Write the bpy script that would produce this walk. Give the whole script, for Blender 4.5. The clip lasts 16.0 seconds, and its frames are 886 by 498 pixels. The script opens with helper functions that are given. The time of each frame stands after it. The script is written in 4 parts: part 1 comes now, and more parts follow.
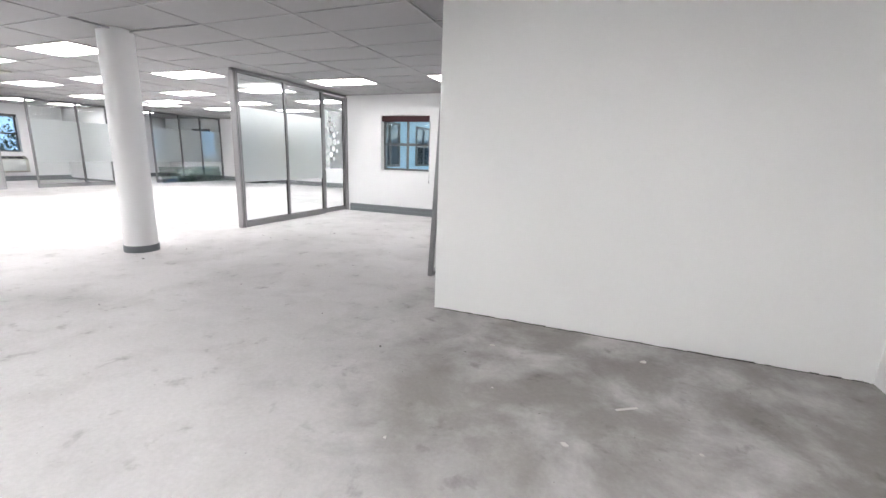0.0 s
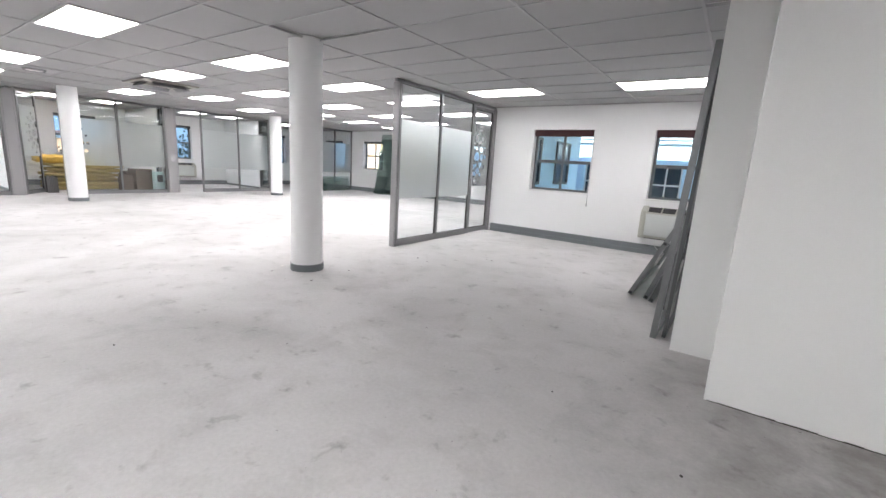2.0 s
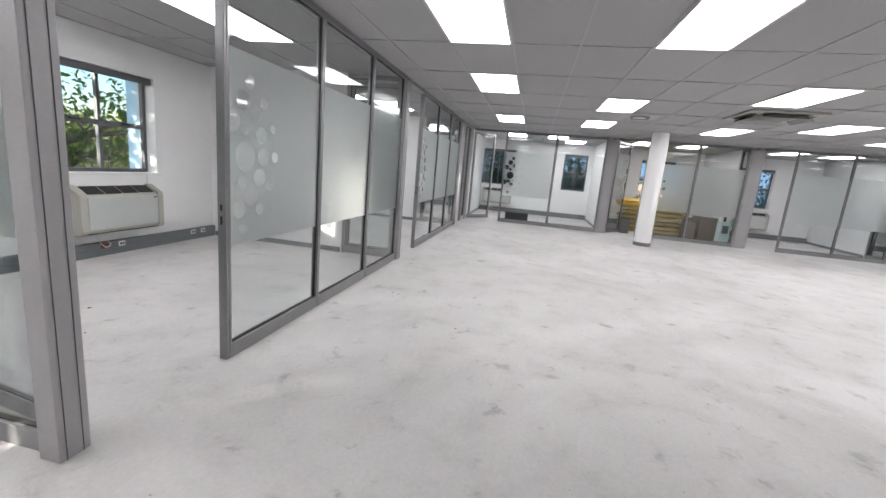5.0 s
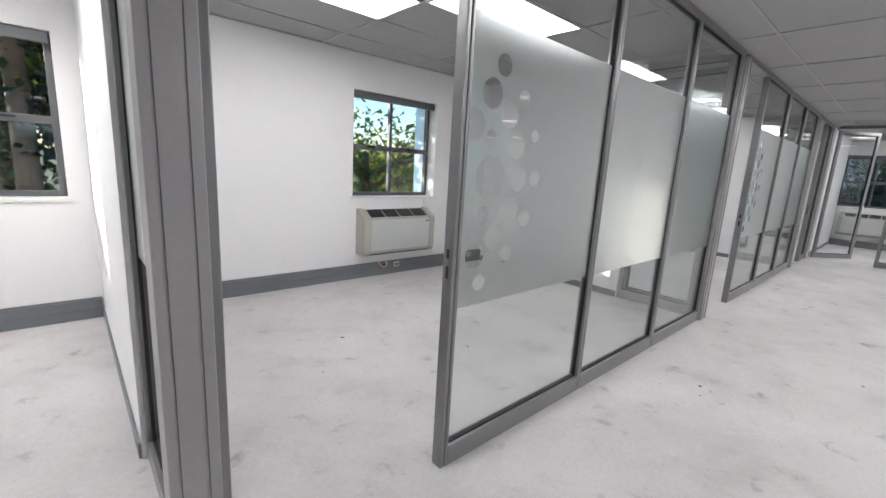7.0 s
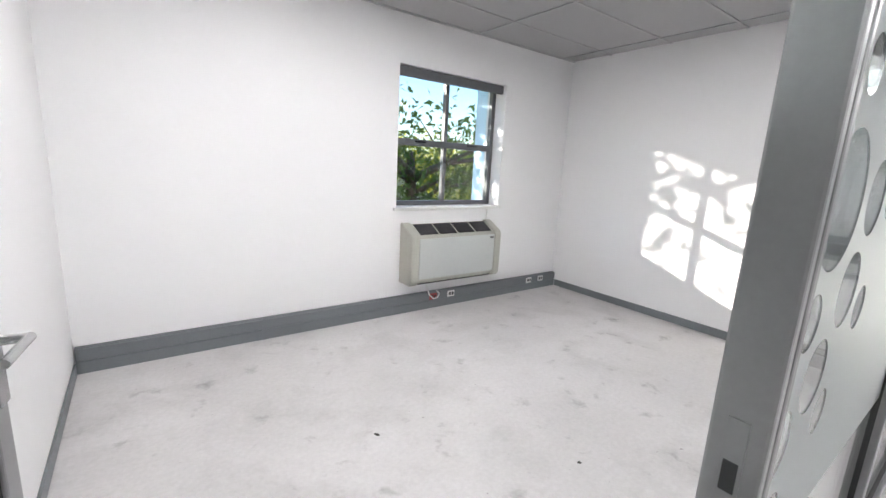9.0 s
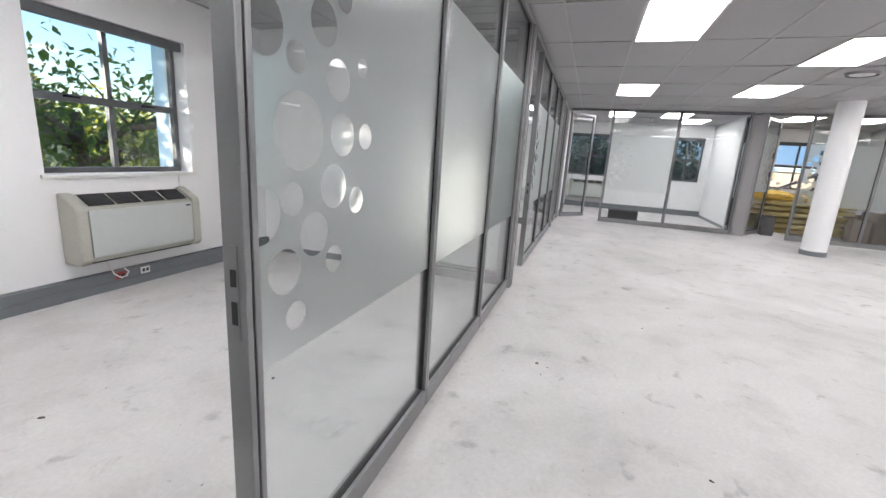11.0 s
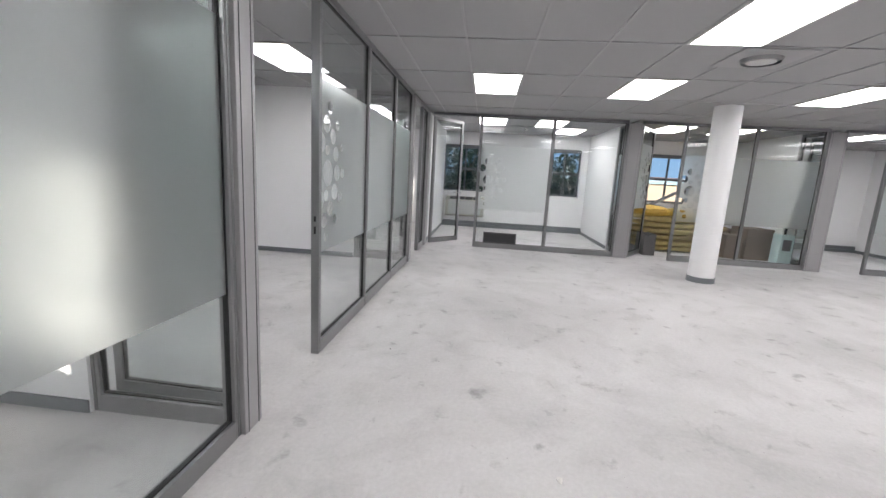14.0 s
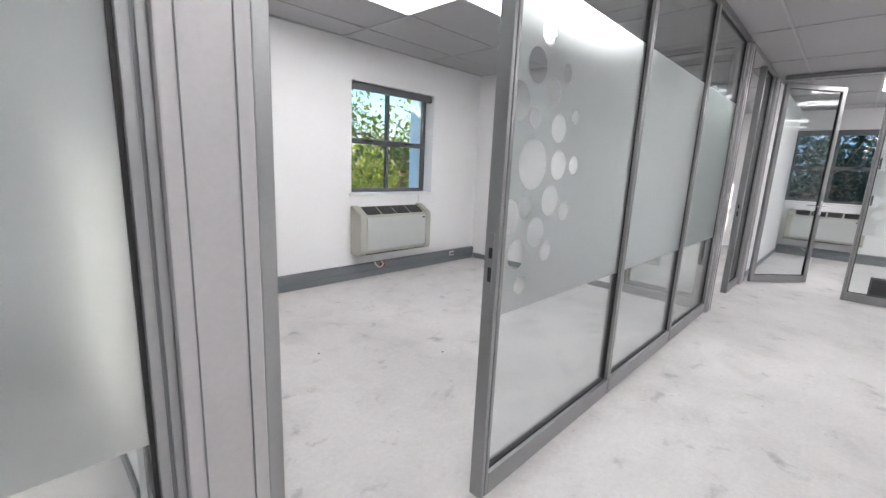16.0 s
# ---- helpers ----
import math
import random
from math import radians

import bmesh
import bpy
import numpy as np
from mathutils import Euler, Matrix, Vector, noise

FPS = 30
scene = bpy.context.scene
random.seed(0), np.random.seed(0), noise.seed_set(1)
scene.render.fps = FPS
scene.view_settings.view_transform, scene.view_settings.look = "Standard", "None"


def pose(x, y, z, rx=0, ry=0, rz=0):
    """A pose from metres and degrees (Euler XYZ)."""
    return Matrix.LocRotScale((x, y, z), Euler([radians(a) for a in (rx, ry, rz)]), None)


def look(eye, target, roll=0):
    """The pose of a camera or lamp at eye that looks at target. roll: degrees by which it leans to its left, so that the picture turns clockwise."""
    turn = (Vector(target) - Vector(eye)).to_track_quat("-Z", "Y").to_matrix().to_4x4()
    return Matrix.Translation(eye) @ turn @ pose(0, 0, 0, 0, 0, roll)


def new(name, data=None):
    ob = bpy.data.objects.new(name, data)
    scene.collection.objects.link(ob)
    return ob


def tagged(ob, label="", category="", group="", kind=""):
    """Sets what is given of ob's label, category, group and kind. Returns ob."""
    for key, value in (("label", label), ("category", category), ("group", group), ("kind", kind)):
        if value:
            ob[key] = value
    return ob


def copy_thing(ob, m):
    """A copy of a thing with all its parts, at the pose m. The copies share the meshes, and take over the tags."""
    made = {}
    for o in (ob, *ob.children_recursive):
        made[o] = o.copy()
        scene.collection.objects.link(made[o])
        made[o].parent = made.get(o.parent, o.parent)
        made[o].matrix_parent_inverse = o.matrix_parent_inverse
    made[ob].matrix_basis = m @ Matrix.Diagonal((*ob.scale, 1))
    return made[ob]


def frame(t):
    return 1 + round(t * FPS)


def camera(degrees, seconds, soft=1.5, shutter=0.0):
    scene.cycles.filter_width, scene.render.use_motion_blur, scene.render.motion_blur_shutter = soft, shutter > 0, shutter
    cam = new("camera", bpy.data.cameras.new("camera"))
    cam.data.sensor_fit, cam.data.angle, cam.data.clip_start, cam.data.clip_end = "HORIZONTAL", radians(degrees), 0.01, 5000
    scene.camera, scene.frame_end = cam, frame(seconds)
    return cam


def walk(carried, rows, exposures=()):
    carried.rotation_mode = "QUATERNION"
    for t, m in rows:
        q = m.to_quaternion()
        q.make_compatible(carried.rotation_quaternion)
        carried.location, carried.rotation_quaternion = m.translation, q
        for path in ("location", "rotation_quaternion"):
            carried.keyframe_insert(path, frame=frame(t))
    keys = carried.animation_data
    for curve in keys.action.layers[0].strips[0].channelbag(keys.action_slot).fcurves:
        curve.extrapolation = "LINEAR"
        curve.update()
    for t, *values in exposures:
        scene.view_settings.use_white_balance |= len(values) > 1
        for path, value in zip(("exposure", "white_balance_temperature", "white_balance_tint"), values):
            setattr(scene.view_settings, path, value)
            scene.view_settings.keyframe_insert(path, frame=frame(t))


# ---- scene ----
cam = camera(93.4, 16.0)
PATH = [
    (0, (-0.222, 0.360, 1.321), (-0.943, 2.175, 0.889), 1.90),
    (0.5, (-0.527, 0.351, 1.312), (-1.312, 2.140, 0.886), 2.50),
    (1, (-0.879, 0.374, 1.343), (-1.737, 2.130, 0.917), 2.90),
    (1.5, (-1.235, 0.526, 1.346), (-2.207, 2.226, 0.938), 3.10),
    (2, (-1.607, 0.659, 1.359), (-2.722, 2.272, 0.965), 3.40),
    (2.5, (-2.010, 0.745, 1.383), (-3.339, 2.192, 1.007), 3.70),
    (3, (-2.432, 0.909, 1.352), (-3.998, 2.099, 0.992), 4.10),
    (3.5, (-2.793, 1.011, 1.363), (-4.560, 1.879, 1.007), 4.90),
    (4, (-3.192, 1.083, 1.403), (-5.108, 1.532, 1.043), 5.30),
    (4.8, (-3.756, 1.141, 1.410), (-5.711, 0.911, 1.034), 5.19),
    (5.6, (-4.294, 1.151, 1.406), (-6.098, 0.370, 1.012), 4.62),
    (6.1, (-4.611, 1.051, 1.404), (-6.264, -0.005, 1.000), 4.23),
    (6.5, (-4.795, 0.870, 1.399), (-6.307, -0.374, 0.992), 4.00),
    (7, (-4.993, 0.523, 1.406), (-6.315, -0.929, 1.021), 3.30),
    (7.5, (-5.211, 0.181, 1.371), (-6.384, -1.396, 1.001), 3.00),
    (8, (-5.402, -0.158, 1.411), (-6.546, -1.754, 1.032), 2.90),
    (8.6, (-5.569, -0.451, 1.398), (-6.693, -2.059, 1.012), 3.00),
    (9.2, (-5.659, -0.653, 1.385), (-6.870, -2.193, 0.990), 2.99),
    (9.8, (-5.618, -0.624, 1.373), (-7.018, -1.989, 0.960), 3.09),
    (10.5, (-5.487, -0.379, 1.362), (-7.140, -1.421, 0.938), 3.20),
    (11, (-5.511, -0.055, 1.334), (-7.361, -0.674, 0.895), 3.70),
    (11.5, (-5.714, 0.086, 1.334), (-7.666, 0.022, 0.904), 3.60),
    (12, (-6.038, 0.167, 1.393), (-7.974, 0.499, 1.017), 2.70),
    (12.5, (-6.418, 0.263, 1.372), (-8.359, 0.594, 1.024), 2.20),
    (13, (-6.879, 0.366, 1.396), (-8.836, 0.611, 1.064), 2.50),
    (13.5, (-7.386, 0.387, 1.401), (-9.355, 0.491, 1.066), 2.90),
    (14, (-7.871, 0.450, 1.405), (-9.832, 0.266, 1.057), 3.30),
    (14.5, (-8.323, 0.465, 1.414), (-10.230, -0.015, 1.051), 3.60),
    (15, (-8.750, 0.390, 1.458), (-10.530, -0.429, 1.058), 3.90),
    (15.5, (-9.223, 0.278, 1.404), (-10.835, -0.836, 1.004), 3.70),
    (16, (-9.564, 0.154, 1.347), (-10.979, -1.205, 0.958), 2.60),
]
EXPOSURES = [(0.0, 2.25), (1.5, 2.1), (2.5, 1.75), (3.0, 1.72), (3.5, 1.8), (4.0, 1.66), (6.5, 1.33), (7.0, 1.38), (8.0, 1.85), (10.5, 1.62), (11.5, 1.5), (12.5, 1.34), (14.5, 1.44), (16.0, 1.75)]
walk(cam, [(t, look(eye, target, roll)) for t, eye, target, roll in PATH], EXPOSURES)

# ---- world, sun, exposure ----
SUN_AWAY = Vector((0.66, -0.71, 0.263)).normalized()
world = bpy.data.worlds.new("sky")
scene.world = world
world.use_nodes = True
wn = world.node_tree.nodes
sky = wn.new("ShaderNodeTexSky")
sky.sky_type, sky.sun_disc = "NISHITA", False
sky.sun_elevation, sky.sun_rotation = radians(15.2), radians(137)
sky.dust_density, sky.ozone_density, sky.air_density = 0.25, 3.0, 1.0
wn["Background"].inputs["Strength"].default_value = 0.14
world.node_tree.links.new(sky.outputs["Color"], wn["Background"].inputs["Color"])
sun = new("sun", bpy.data.lights.new("sun", "SUN"))
sun.data.energy, sun.data.angle, sun.data.color = 4.0, radians(0.3), (1.0, 0.93, 0.82)
sun.matrix_basis = look(SUN_AWAY * 60, (0, 0, 0))

# ---- materials ----


def nodes_of(name):
    m = bpy.data.materials.new(name)
    m.use_nodes = True
    t = m.node_tree
    return m, t, t.nodes, t.nodes["Principled BSDF"]


def plain(name, colour, rough=0.5, metal=0.0, grain=60.0, vary=0.06, bump=0.02, coat=0.0, blotch=2.0, rand=0.0):
    """A surface with fine grain, broad unevenness and a little relief."""
    m, t, n, b = nodes_of(name)
    lk = t.links.new
    co = n.new("ShaderNodeTexCoord")
    fine = n.new("ShaderNodeTexNoise")
    fine.inputs["Scale"].default_value, fine.inputs["Detail"].default_value = grain, 4.0
    wide = n.new("ShaderNodeTexNoise")
    wide.inputs["Scale"].default_value, wide.inputs["Detail"].default_value = blotch, 3.0
    lk(co.outputs["Object"], fine.inputs["Vector"])
    lk(co.outputs["Object"], wide.inputs["Vector"])
    mix = n.new("ShaderNodeMix")
    mix.data_type = "FLOAT"
    mix.inputs[0].default_value = 0.5
    lk(fine.outputs["Fac"], mix.inputs[2])
    lk(wide.outputs["Fac"], mix.inputs[3])
    ramp = n.new("ShaderNodeValToRGB")
    e = ramp.color_ramp.elements
    e[0].position, e[1].position = 0.3, 0.7
    e[0].color = (*[c * (1 - vary) for c in colour], 1)
    e[1].color = (*[min(1, c * (1 + vary)) for c in colour], 1)
    lk(mix.outputs[0], ramp.inputs["Fac"])
    last = ramp.outputs["Color"]
    if rand:
        info = n.new("ShaderNodeObjectInfo")
        hsv = n.new("ShaderNodeHueSaturation")
        mr = n.new("ShaderNodeMapRange")
        mr.inputs[3].default_value, mr.inputs[4].default_value = 1 - rand, 1 + rand
        lk(info.outputs["Random"], mr.inputs[0])
        lk(mr.outputs[0], hsv.inputs["Value"])
        lk(last, hsv.inputs["Color"])
        last = hsv.outputs["Color"]
    lk(last, b.inputs["Base Color"])
    bp = n.new("ShaderNodeBump")
    bp.inputs["Strength"].default_value, bp.inputs["Distance"].default_value = bump * 5, 0.004
    lk(fine.outputs["Fac"], bp.inputs["Height"])
    lk(bp.outputs["Normal"], b.inputs["Normal"])
    b.inputs["Roughness"].default_value, b.inputs["Metallic"].default_value = rough, metal
    b.inputs["Coat Weight"].default_value = coat
    return m


def floor_material():
    """Bare screed with pale dust, darker stripped patches, scuffs and specks."""
    m, t, n, b = nodes_of("bare_screed")
    lk = t.links.new
    co = n.new("ShaderNodeTexCoord")

    def tex(scale, detail, rough=0.55, warp=0.0):
        x = n.new("ShaderNodeTexNoise")
        for k, v in (("Scale", scale), ("Detail", detail), ("Roughness", rough), ("Distortion", warp)):
            x.inputs[k].default_value = v
        lk(co.outputs["Object"], x.inputs["Vector"])
        return x.outputs["Fac"]

    def ramp(src, a, ca, z, cz):
        r = n.new("ShaderNodeValToRGB")
        e = r.color_ramp.elements
        e[0].position, e[1].position, e[0].color, e[1].color = a, z, (*ca, 1), (*cz, 1)
        lk(src, r.inputs["Fac"])
        return r.outputs["Color"]

    def mul(a, c, f):
        x = n.new("ShaderNodeMix")
        x.data_type, x.blend_type = "RGBA", "MULTIPLY"
        x.inputs[0].default_value = f
        lk(a, x.inputs[6])
        lk(c, x.inputs[7])
        return x.outputs[2]

    base = ramp(tex(0.55, 5, 0.6, 0.6), 0.32, (0.455, 0.443, 0.435), 0.62, (0.595, 0.578, 0.573))
    mid = ramp(tex(2.6, 6, 0.62, 0.3), 0.28, (0.74, 0.735, 0.73), 0.5, (1, 1, 1))
    spots = ramp(tex(5.2, 4, 0.6, 0.25), 0.25, (0.43, 0.42, 0.41), 0.385, (1, 1, 1))
    smear = ramp(tex(2.4, 5, 0.7, 0.6), 0.25, (0.55, 0.54, 0.53), 0.37, (1, 1, 1))
    speck = ramp(tex(30, 2, 0.5), 0.22, (0.3, 0.29, 0.28), 0.26, (1, 1, 1))
    fine = ramp(tex(38, 8, 0.75), 0.3, (0.72, 0.72, 0.72), 0.66, (1, 1, 1))
    c = mul(mul(mul(mul(mul(base, mid, 0.6), spots, 0.65), smear, 0.55), speck, 0.7), fine, 0.5)
    # the stripped, darker screed beside the east block
    geo = n.new("ShaderNodeSeparateXYZ")
    lk(co.outputs["Object"], geo.inputs[0])

    def edge(src, a, z):
        r = n.new("ShaderNodeMapRange")
        r.interpolation_type = "SMOOTHSTEP"
        r.inputs[1].default_value, r.inputs[2].default_value = a, z
        lk(src, r.inputs[0])
        return r.outputs[0]

    def op(kind, a, c2):
        x = n.new("ShaderNodeMath")
        x.operation = kind
        for i, v in enumerate((a, c2)):
            if isinstance(v, float):
                x.inputs[i].default_value = v
            else:
                lk(v, x.inputs[i])
        return x.outputs[0]

    wob = op("MULTIPLY", tex(1.6, 5, 0.6, 0.8), 1.6)
    zone = op("MULTIPLY", edge(op("ADD", geo.outputs["X"], wob), -1.5, 0.0), edge(op("ADD", geo.outputs["Y"], wob), 1.9, 3.3))
    zone = op("MULTIPLY", zone, edge(tex(1.5, 6, 0.6, 0.25), 0.30, 0.58))
    dark = n.new("ShaderNodeMix")
    dark.data_type, dark.blend_type = "RGBA", "MULTIPLY"
    lk(zone, dark.inputs[0])
    lk(c, dark.inputs[6])
    dark.inputs[7].default_value = (0.53, 0.52, 0.49, 1)
    lk(dark.outputs[2], b.inputs["Base Color"])
    bp = n.new("ShaderNodeBump")
    bp.inputs["Strength"].default_value, bp.inputs["Distance"].default_value = 0.25, 0.004
    lk(tex(24, 8, 0.65), bp.inputs["Height"])
    lk(bp.outputs["Normal"], b.inputs["Normal"])
    b.inputs["Roughness"].default_value = 0.78
    return m


def clear_glass(name, tint, gloss=1.0):
    m, t, n, b = nodes_of(name)
    n.remove(b)
    lk = t.links.new
    tr, gl, mx, lw, pw, sc = (n.new("ShaderNode" + k) for k in ("BsdfTransparent", "BsdfGlossy", "MixShader", "LayerWeight", "Math", "Math"))
    tr.inputs["Color"].default_value = (*tint, 1)
    gl.inputs["Roughness"].default_value = 0.012
    lw.inputs["Blend"].default_value = 0.5
    pw.operation, sc.operation = "POWER", "MULTIPLY_ADD"
    pw.inputs[1].default_value = 4.0
    sc.inputs[1].default_value, sc.inputs[2].default_value = 0.8, 0.035 * gloss
    lk(lw.outputs["Facing"], pw.inputs[0])
    lk(pw.outputs[0], sc.inputs[0])
    lk(sc.outputs[0], mx.inputs[0])
    lk(tr.outputs[0], mx.inputs[1])
    lk(gl.outputs[0], mx.inputs[2])
    lk(mx.outputs[0], n["Material Output"].inputs["Surface"])
    return m


def frosted(name):
    m, t, n, b = nodes_of(name)
    n.remove(b)
    lk = t.links.new
    tl, rf, df, a, c = (n.new("ShaderNode" + k) for k in ("BsdfTranslucent", "BsdfRefraction", "BsdfDiffuse", "MixShader", "MixShader"))
    noise_ = n.new("ShaderNodeTexNoise")
    noise_.inputs["Scale"].default_value = 900
    ramp = n.new("ShaderNodeValToRGB")
    ramp.color_ramp.elements[0].color, ramp.color_ramp.elements[1].color = (0.70, 0.72, 0.718, 1), (0.76, 0.78, 0.777, 1)
    lk(noise_.outputs["Fac"], ramp.inputs["Fac"])
    for s in (tl, rf, df):
        lk(ramp.outputs["Color"], s.inputs["Color"])
    rf.inputs["Roughness"].default_value, rf.inputs["IOR"].default_value = 0.62, 1.25
    a.inputs[0].default_value, c.inputs[0].default_value = 0.90, 0.08
    lk(tl.outputs[0], a.inputs[1])
    lk(rf.outputs[0], a.inputs[2])
    lk(a.outputs[0], c.inputs[1])
    lk(df.outputs[0], c.inputs[2])
    lk(c.outputs[0], n["Material Output"].inputs["Surface"])
    return m


def glowing(name, colour, strength):
    m, t, n, b = nodes_of(name)
    b.inputs["Base Color"].default_value = (0.85, 0.85, 0.85, 1)
    b.inputs["Emission Color"].default_value = (*colour, 1)
    b.inputs["Emission Strength"].default_value = strength
    return m


M_FLOOR = floor_material()
M_WALL = plain("white_wall_paint", (0.775, 0.772, 0.775), 0.62, grain=180, vary=0.02, bump=0.012, blotch=0.9)
M_WALLW = plain("cream_wall_paint", (0.80, 0.80, 0.79), 0.6, grain=180, vary=0.025, bump=0.012, blotch=0.8)
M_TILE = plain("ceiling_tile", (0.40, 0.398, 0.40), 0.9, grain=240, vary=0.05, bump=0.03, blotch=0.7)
M_TEE = plain("ceiling_tee", (0.40, 0.40, 0.40), 0.5)
M_ALU = plain("grey_aluminium", (0.27, 0.272, 0.275), 0.3, metal=0.6, grain=90, vary=0.05, bump=0.006)
M_ALUD = plain("dark_grey_aluminium", (0.12, 0.125, 0.13), 0.42, metal=0.3, grain=90, vary=0.06, bump=0.006)
M_POST = plain("grey_steel_post", (0.345, 0.337, 0.34), 0.4, metal=0.3, grain=70, vary=0.05, bump=0.006)
M_SEAL = plain("black_rubber_seal", (0.012, 0.012, 0.012), 0.6)
M_TRUNK = plain("grey_pvc_trunking", (0.155, 0.17, 0.18), 0.45, grain=60, vary=0.07, bump=0.008)
M_GLASS = clear_glass("clear_glass", (0.94, 0.957, 0.955))
M_PANE = clear_glass("window_glass", (0.95, 0.97, 0.97))
M_SHEET = clear_glass("green_sheet_glass", (0.79, 0.84, 0.825), 2.0)
M_FILM = frosted("frosted_film")
M_LAMP = glowing("lamp_diffuser", (1.0, 0.978, 0.998), 4.2)
M_WHITE = plain("white_plastic", (0.72, 0.72, 0.70), 0.4, vary=0.03)
M_BEIGE = plain("aged_cream_plastic", (0.40, 0.395, 0.345), 0.45, vary=0.06)
M_PANEL = plain("pale_grey_metal", (0.46, 0.48, 0.47), 0.4, vary=0.03)
M_BLACK = plain("black_plastic", (0.02, 0.02, 0.022), 0.5)
M_GRILLE = plain("dark_grille", (0.06, 0.06, 0.065), 0.45)
M_BLIND = plain("maroon_blind_cloth", (0.05, 0.018, 0.02), 0.85, grain=300, vary=0.2)
M_CHROME = plain("satin_chrome", (0.6, 0.6, 0.6), 0.25, metal=0.9, vary=0.03)

# ---- mesh helpers ----


def box(bm, a, b, bevel=0.0):
    """An axis-aligned box between two corners, with eased edges."""
    lo, hi = [min(p, q) for p, q in zip(a, b)], [max(p, q) for p, q in zip(a, b)]
    vs = [bm.verts.new((x, y, z)) for x in (lo[0], hi[0]) for y in (lo[1], hi[1]) for z in (lo[2], hi[2])]
    fs = [bm.faces.new([vs[i] for i in q]) for q in ((0, 1, 3, 2), (4, 6, 7, 5), (0, 4, 5, 1), (2, 3, 7, 6), (0, 2, 6, 4), (1, 5, 7, 3))]
    if bevel:
        es = {e for f in fs for e in f.edges}
        bmesh.ops.bevel(bm, geom=list(es), offset=bevel, segments=2, affect="EDGES", profile=0.6)
    return bm


def tube(bm, a, b, r0, r1=None, seg=16):
    """A round bar from a to b."""
    a, b = Vector(a), Vector(b)
    d = b - a
    m = Matrix.Translation((a + b) / 2) @ d.to_track_quat("Z", "Y").to_matrix().to_4x4()
    bmesh.ops.create_cone(bm, cap_ends=True, segments=seg, radius1=r0, radius2=r0 if r1 is None else r1, depth=d.length, matrix=m)
    return bm


def boxes(*pairs, bevel=0.0):
    bm = bmesh.new()
    for a, b in pairs:
        box(bm, a, b, bevel)
    return bm


def mesh_ob(name, bm, material, smooth=False):
    me = bpy.data.meshes.new(name)
    bmesh.ops.recalc_face_normals(bm, faces=bm.faces)
    bm.to_mesh(me)
    bm.free()
    me.materials.append(material)
    if smooth:
        for p in me.polygons:
            p.use_smooth = True
    return new(name, me)


def part(name, bm, material, parent, label="", smooth=False):
    ob = mesh_ob(name, bm, material, smooth)
    ob.parent = parent
    return tagged(ob, label)


def thing(name, label, category, m=None, group="", kind=""):
    ob = new(name)
    ob.empty_display_size = 0.1
    if m is not None:
        ob.matrix_basis = m
    return tagged(ob, label, category, group, kind)


def structure(name, bm, material, label="", smooth=False):
    return tagged(mesh_ob(name, bm, material, smooth), label, kind="structure")


# ---- the setting ----
H = 2.615          # ceiling
SP = -0.735        # south partition, hall face
SW = -3.9          # south outer wall, inner face
WP = -16.32        # west partition, hall face
WW = -19.8         # west outer wall, inner face
NW = 14.2          # far north wall, inner face
NE = 8.86          # near north wall, inner face
EX = -6.16         # short partition
THICK = 0.28
TOP = H + 0.18


def wall_with(bm, axis, p0, p1, a0, a1, z0, z1, holes=()):
    """A wall slab between p0 and p1 across, from a0 to a1 along, with holes (b0, b1, low, high) right through it."""
    def put(b0, b1, low, high):
        if b1 - b0 > 1e-4 and high - low > 1e-4:
            box(bm, (b0, p0, low) if axis == "x" else (p0, b0, low), (b1, p1, high) if axis == "x" else (p1, b1, high))
    at = a0
    for b0, b1, low, high in sorted(holes):
        put(at, b0, z0, z1)
        put(b0, b1, z0, low)
        put(b0, b1, high, z1)
        at = b1
    put(at, a1, z0, z1)
    return bm


SILL, HEAD = 1.0, 2.22
SOUTH_WIN = [(-13.5, -12.25), (-8.77, -7.52), (-5.0, -3.8), (-2.9, -1.6), (-18.6, -17.4)]
NEAR_WIN = [(-5.2, -4.0), (-2.95, -1.8)]
FAR_WIN = [(-18.15, -16.95), (-15.6, -14.4), (-12.9, -11.7), (-10.0, -8.8)]
WEST_WIN = [(-0.78, 0.42), (2.15, 2.98), (4.75, 5.85), (7.75, 8.88), (12.0, 13.15)]

structure("floor", boxes(((-20.2, -4.3, -0.2), (5.0, 14.6, 0.0))), M_FLOOR, "bare dusty grey screed floor with stains")
EAST = 4.2
structure("wall_south", wall_with(bmesh.new(), "x", SW - THICK, SW, WW - THICK, EAST, -0.2, TOP, [(a, b, SILL, HEAD) for a, b in SOUTH_WIN]), M_WALL, "white painted outer wall with windows")
structure("wall_west", wall_with(bmesh.new(), "y", WW - THICK, WW, SW, NW, -0.2, TOP, [(a, b, SILL, HEAD + 0.06) for a, b in WEST_WIN]), M_WALL, "white painted outer wall with windows")
structure("wall_north", wall_with(bmesh.new(), "x", NW, NW + THICK, WW - THICK, EX + 0.12, -0.2, TOP, [(a, b, SILL - 0.02, HEAD - 0.04) for a, b in FAR_WIN]), M_WALL, "white painted outer wall with windows")
structure("wall_north_near", wall_with(bmesh.new(), "x", NE, NE + THICK, EX + 0.12, EAST, -0.2, TOP, [(a, b, SILL - 0.02, HEAD - 0.05) for a, b in NEAR_WIN]), M_WALL, "white painted outer wall with windows")
structure("wall_return", boxes(((EX, NE + 0.06, -0.2), (EX + 0.12, NW, TOP))), M_WALL, "white painted return wall")
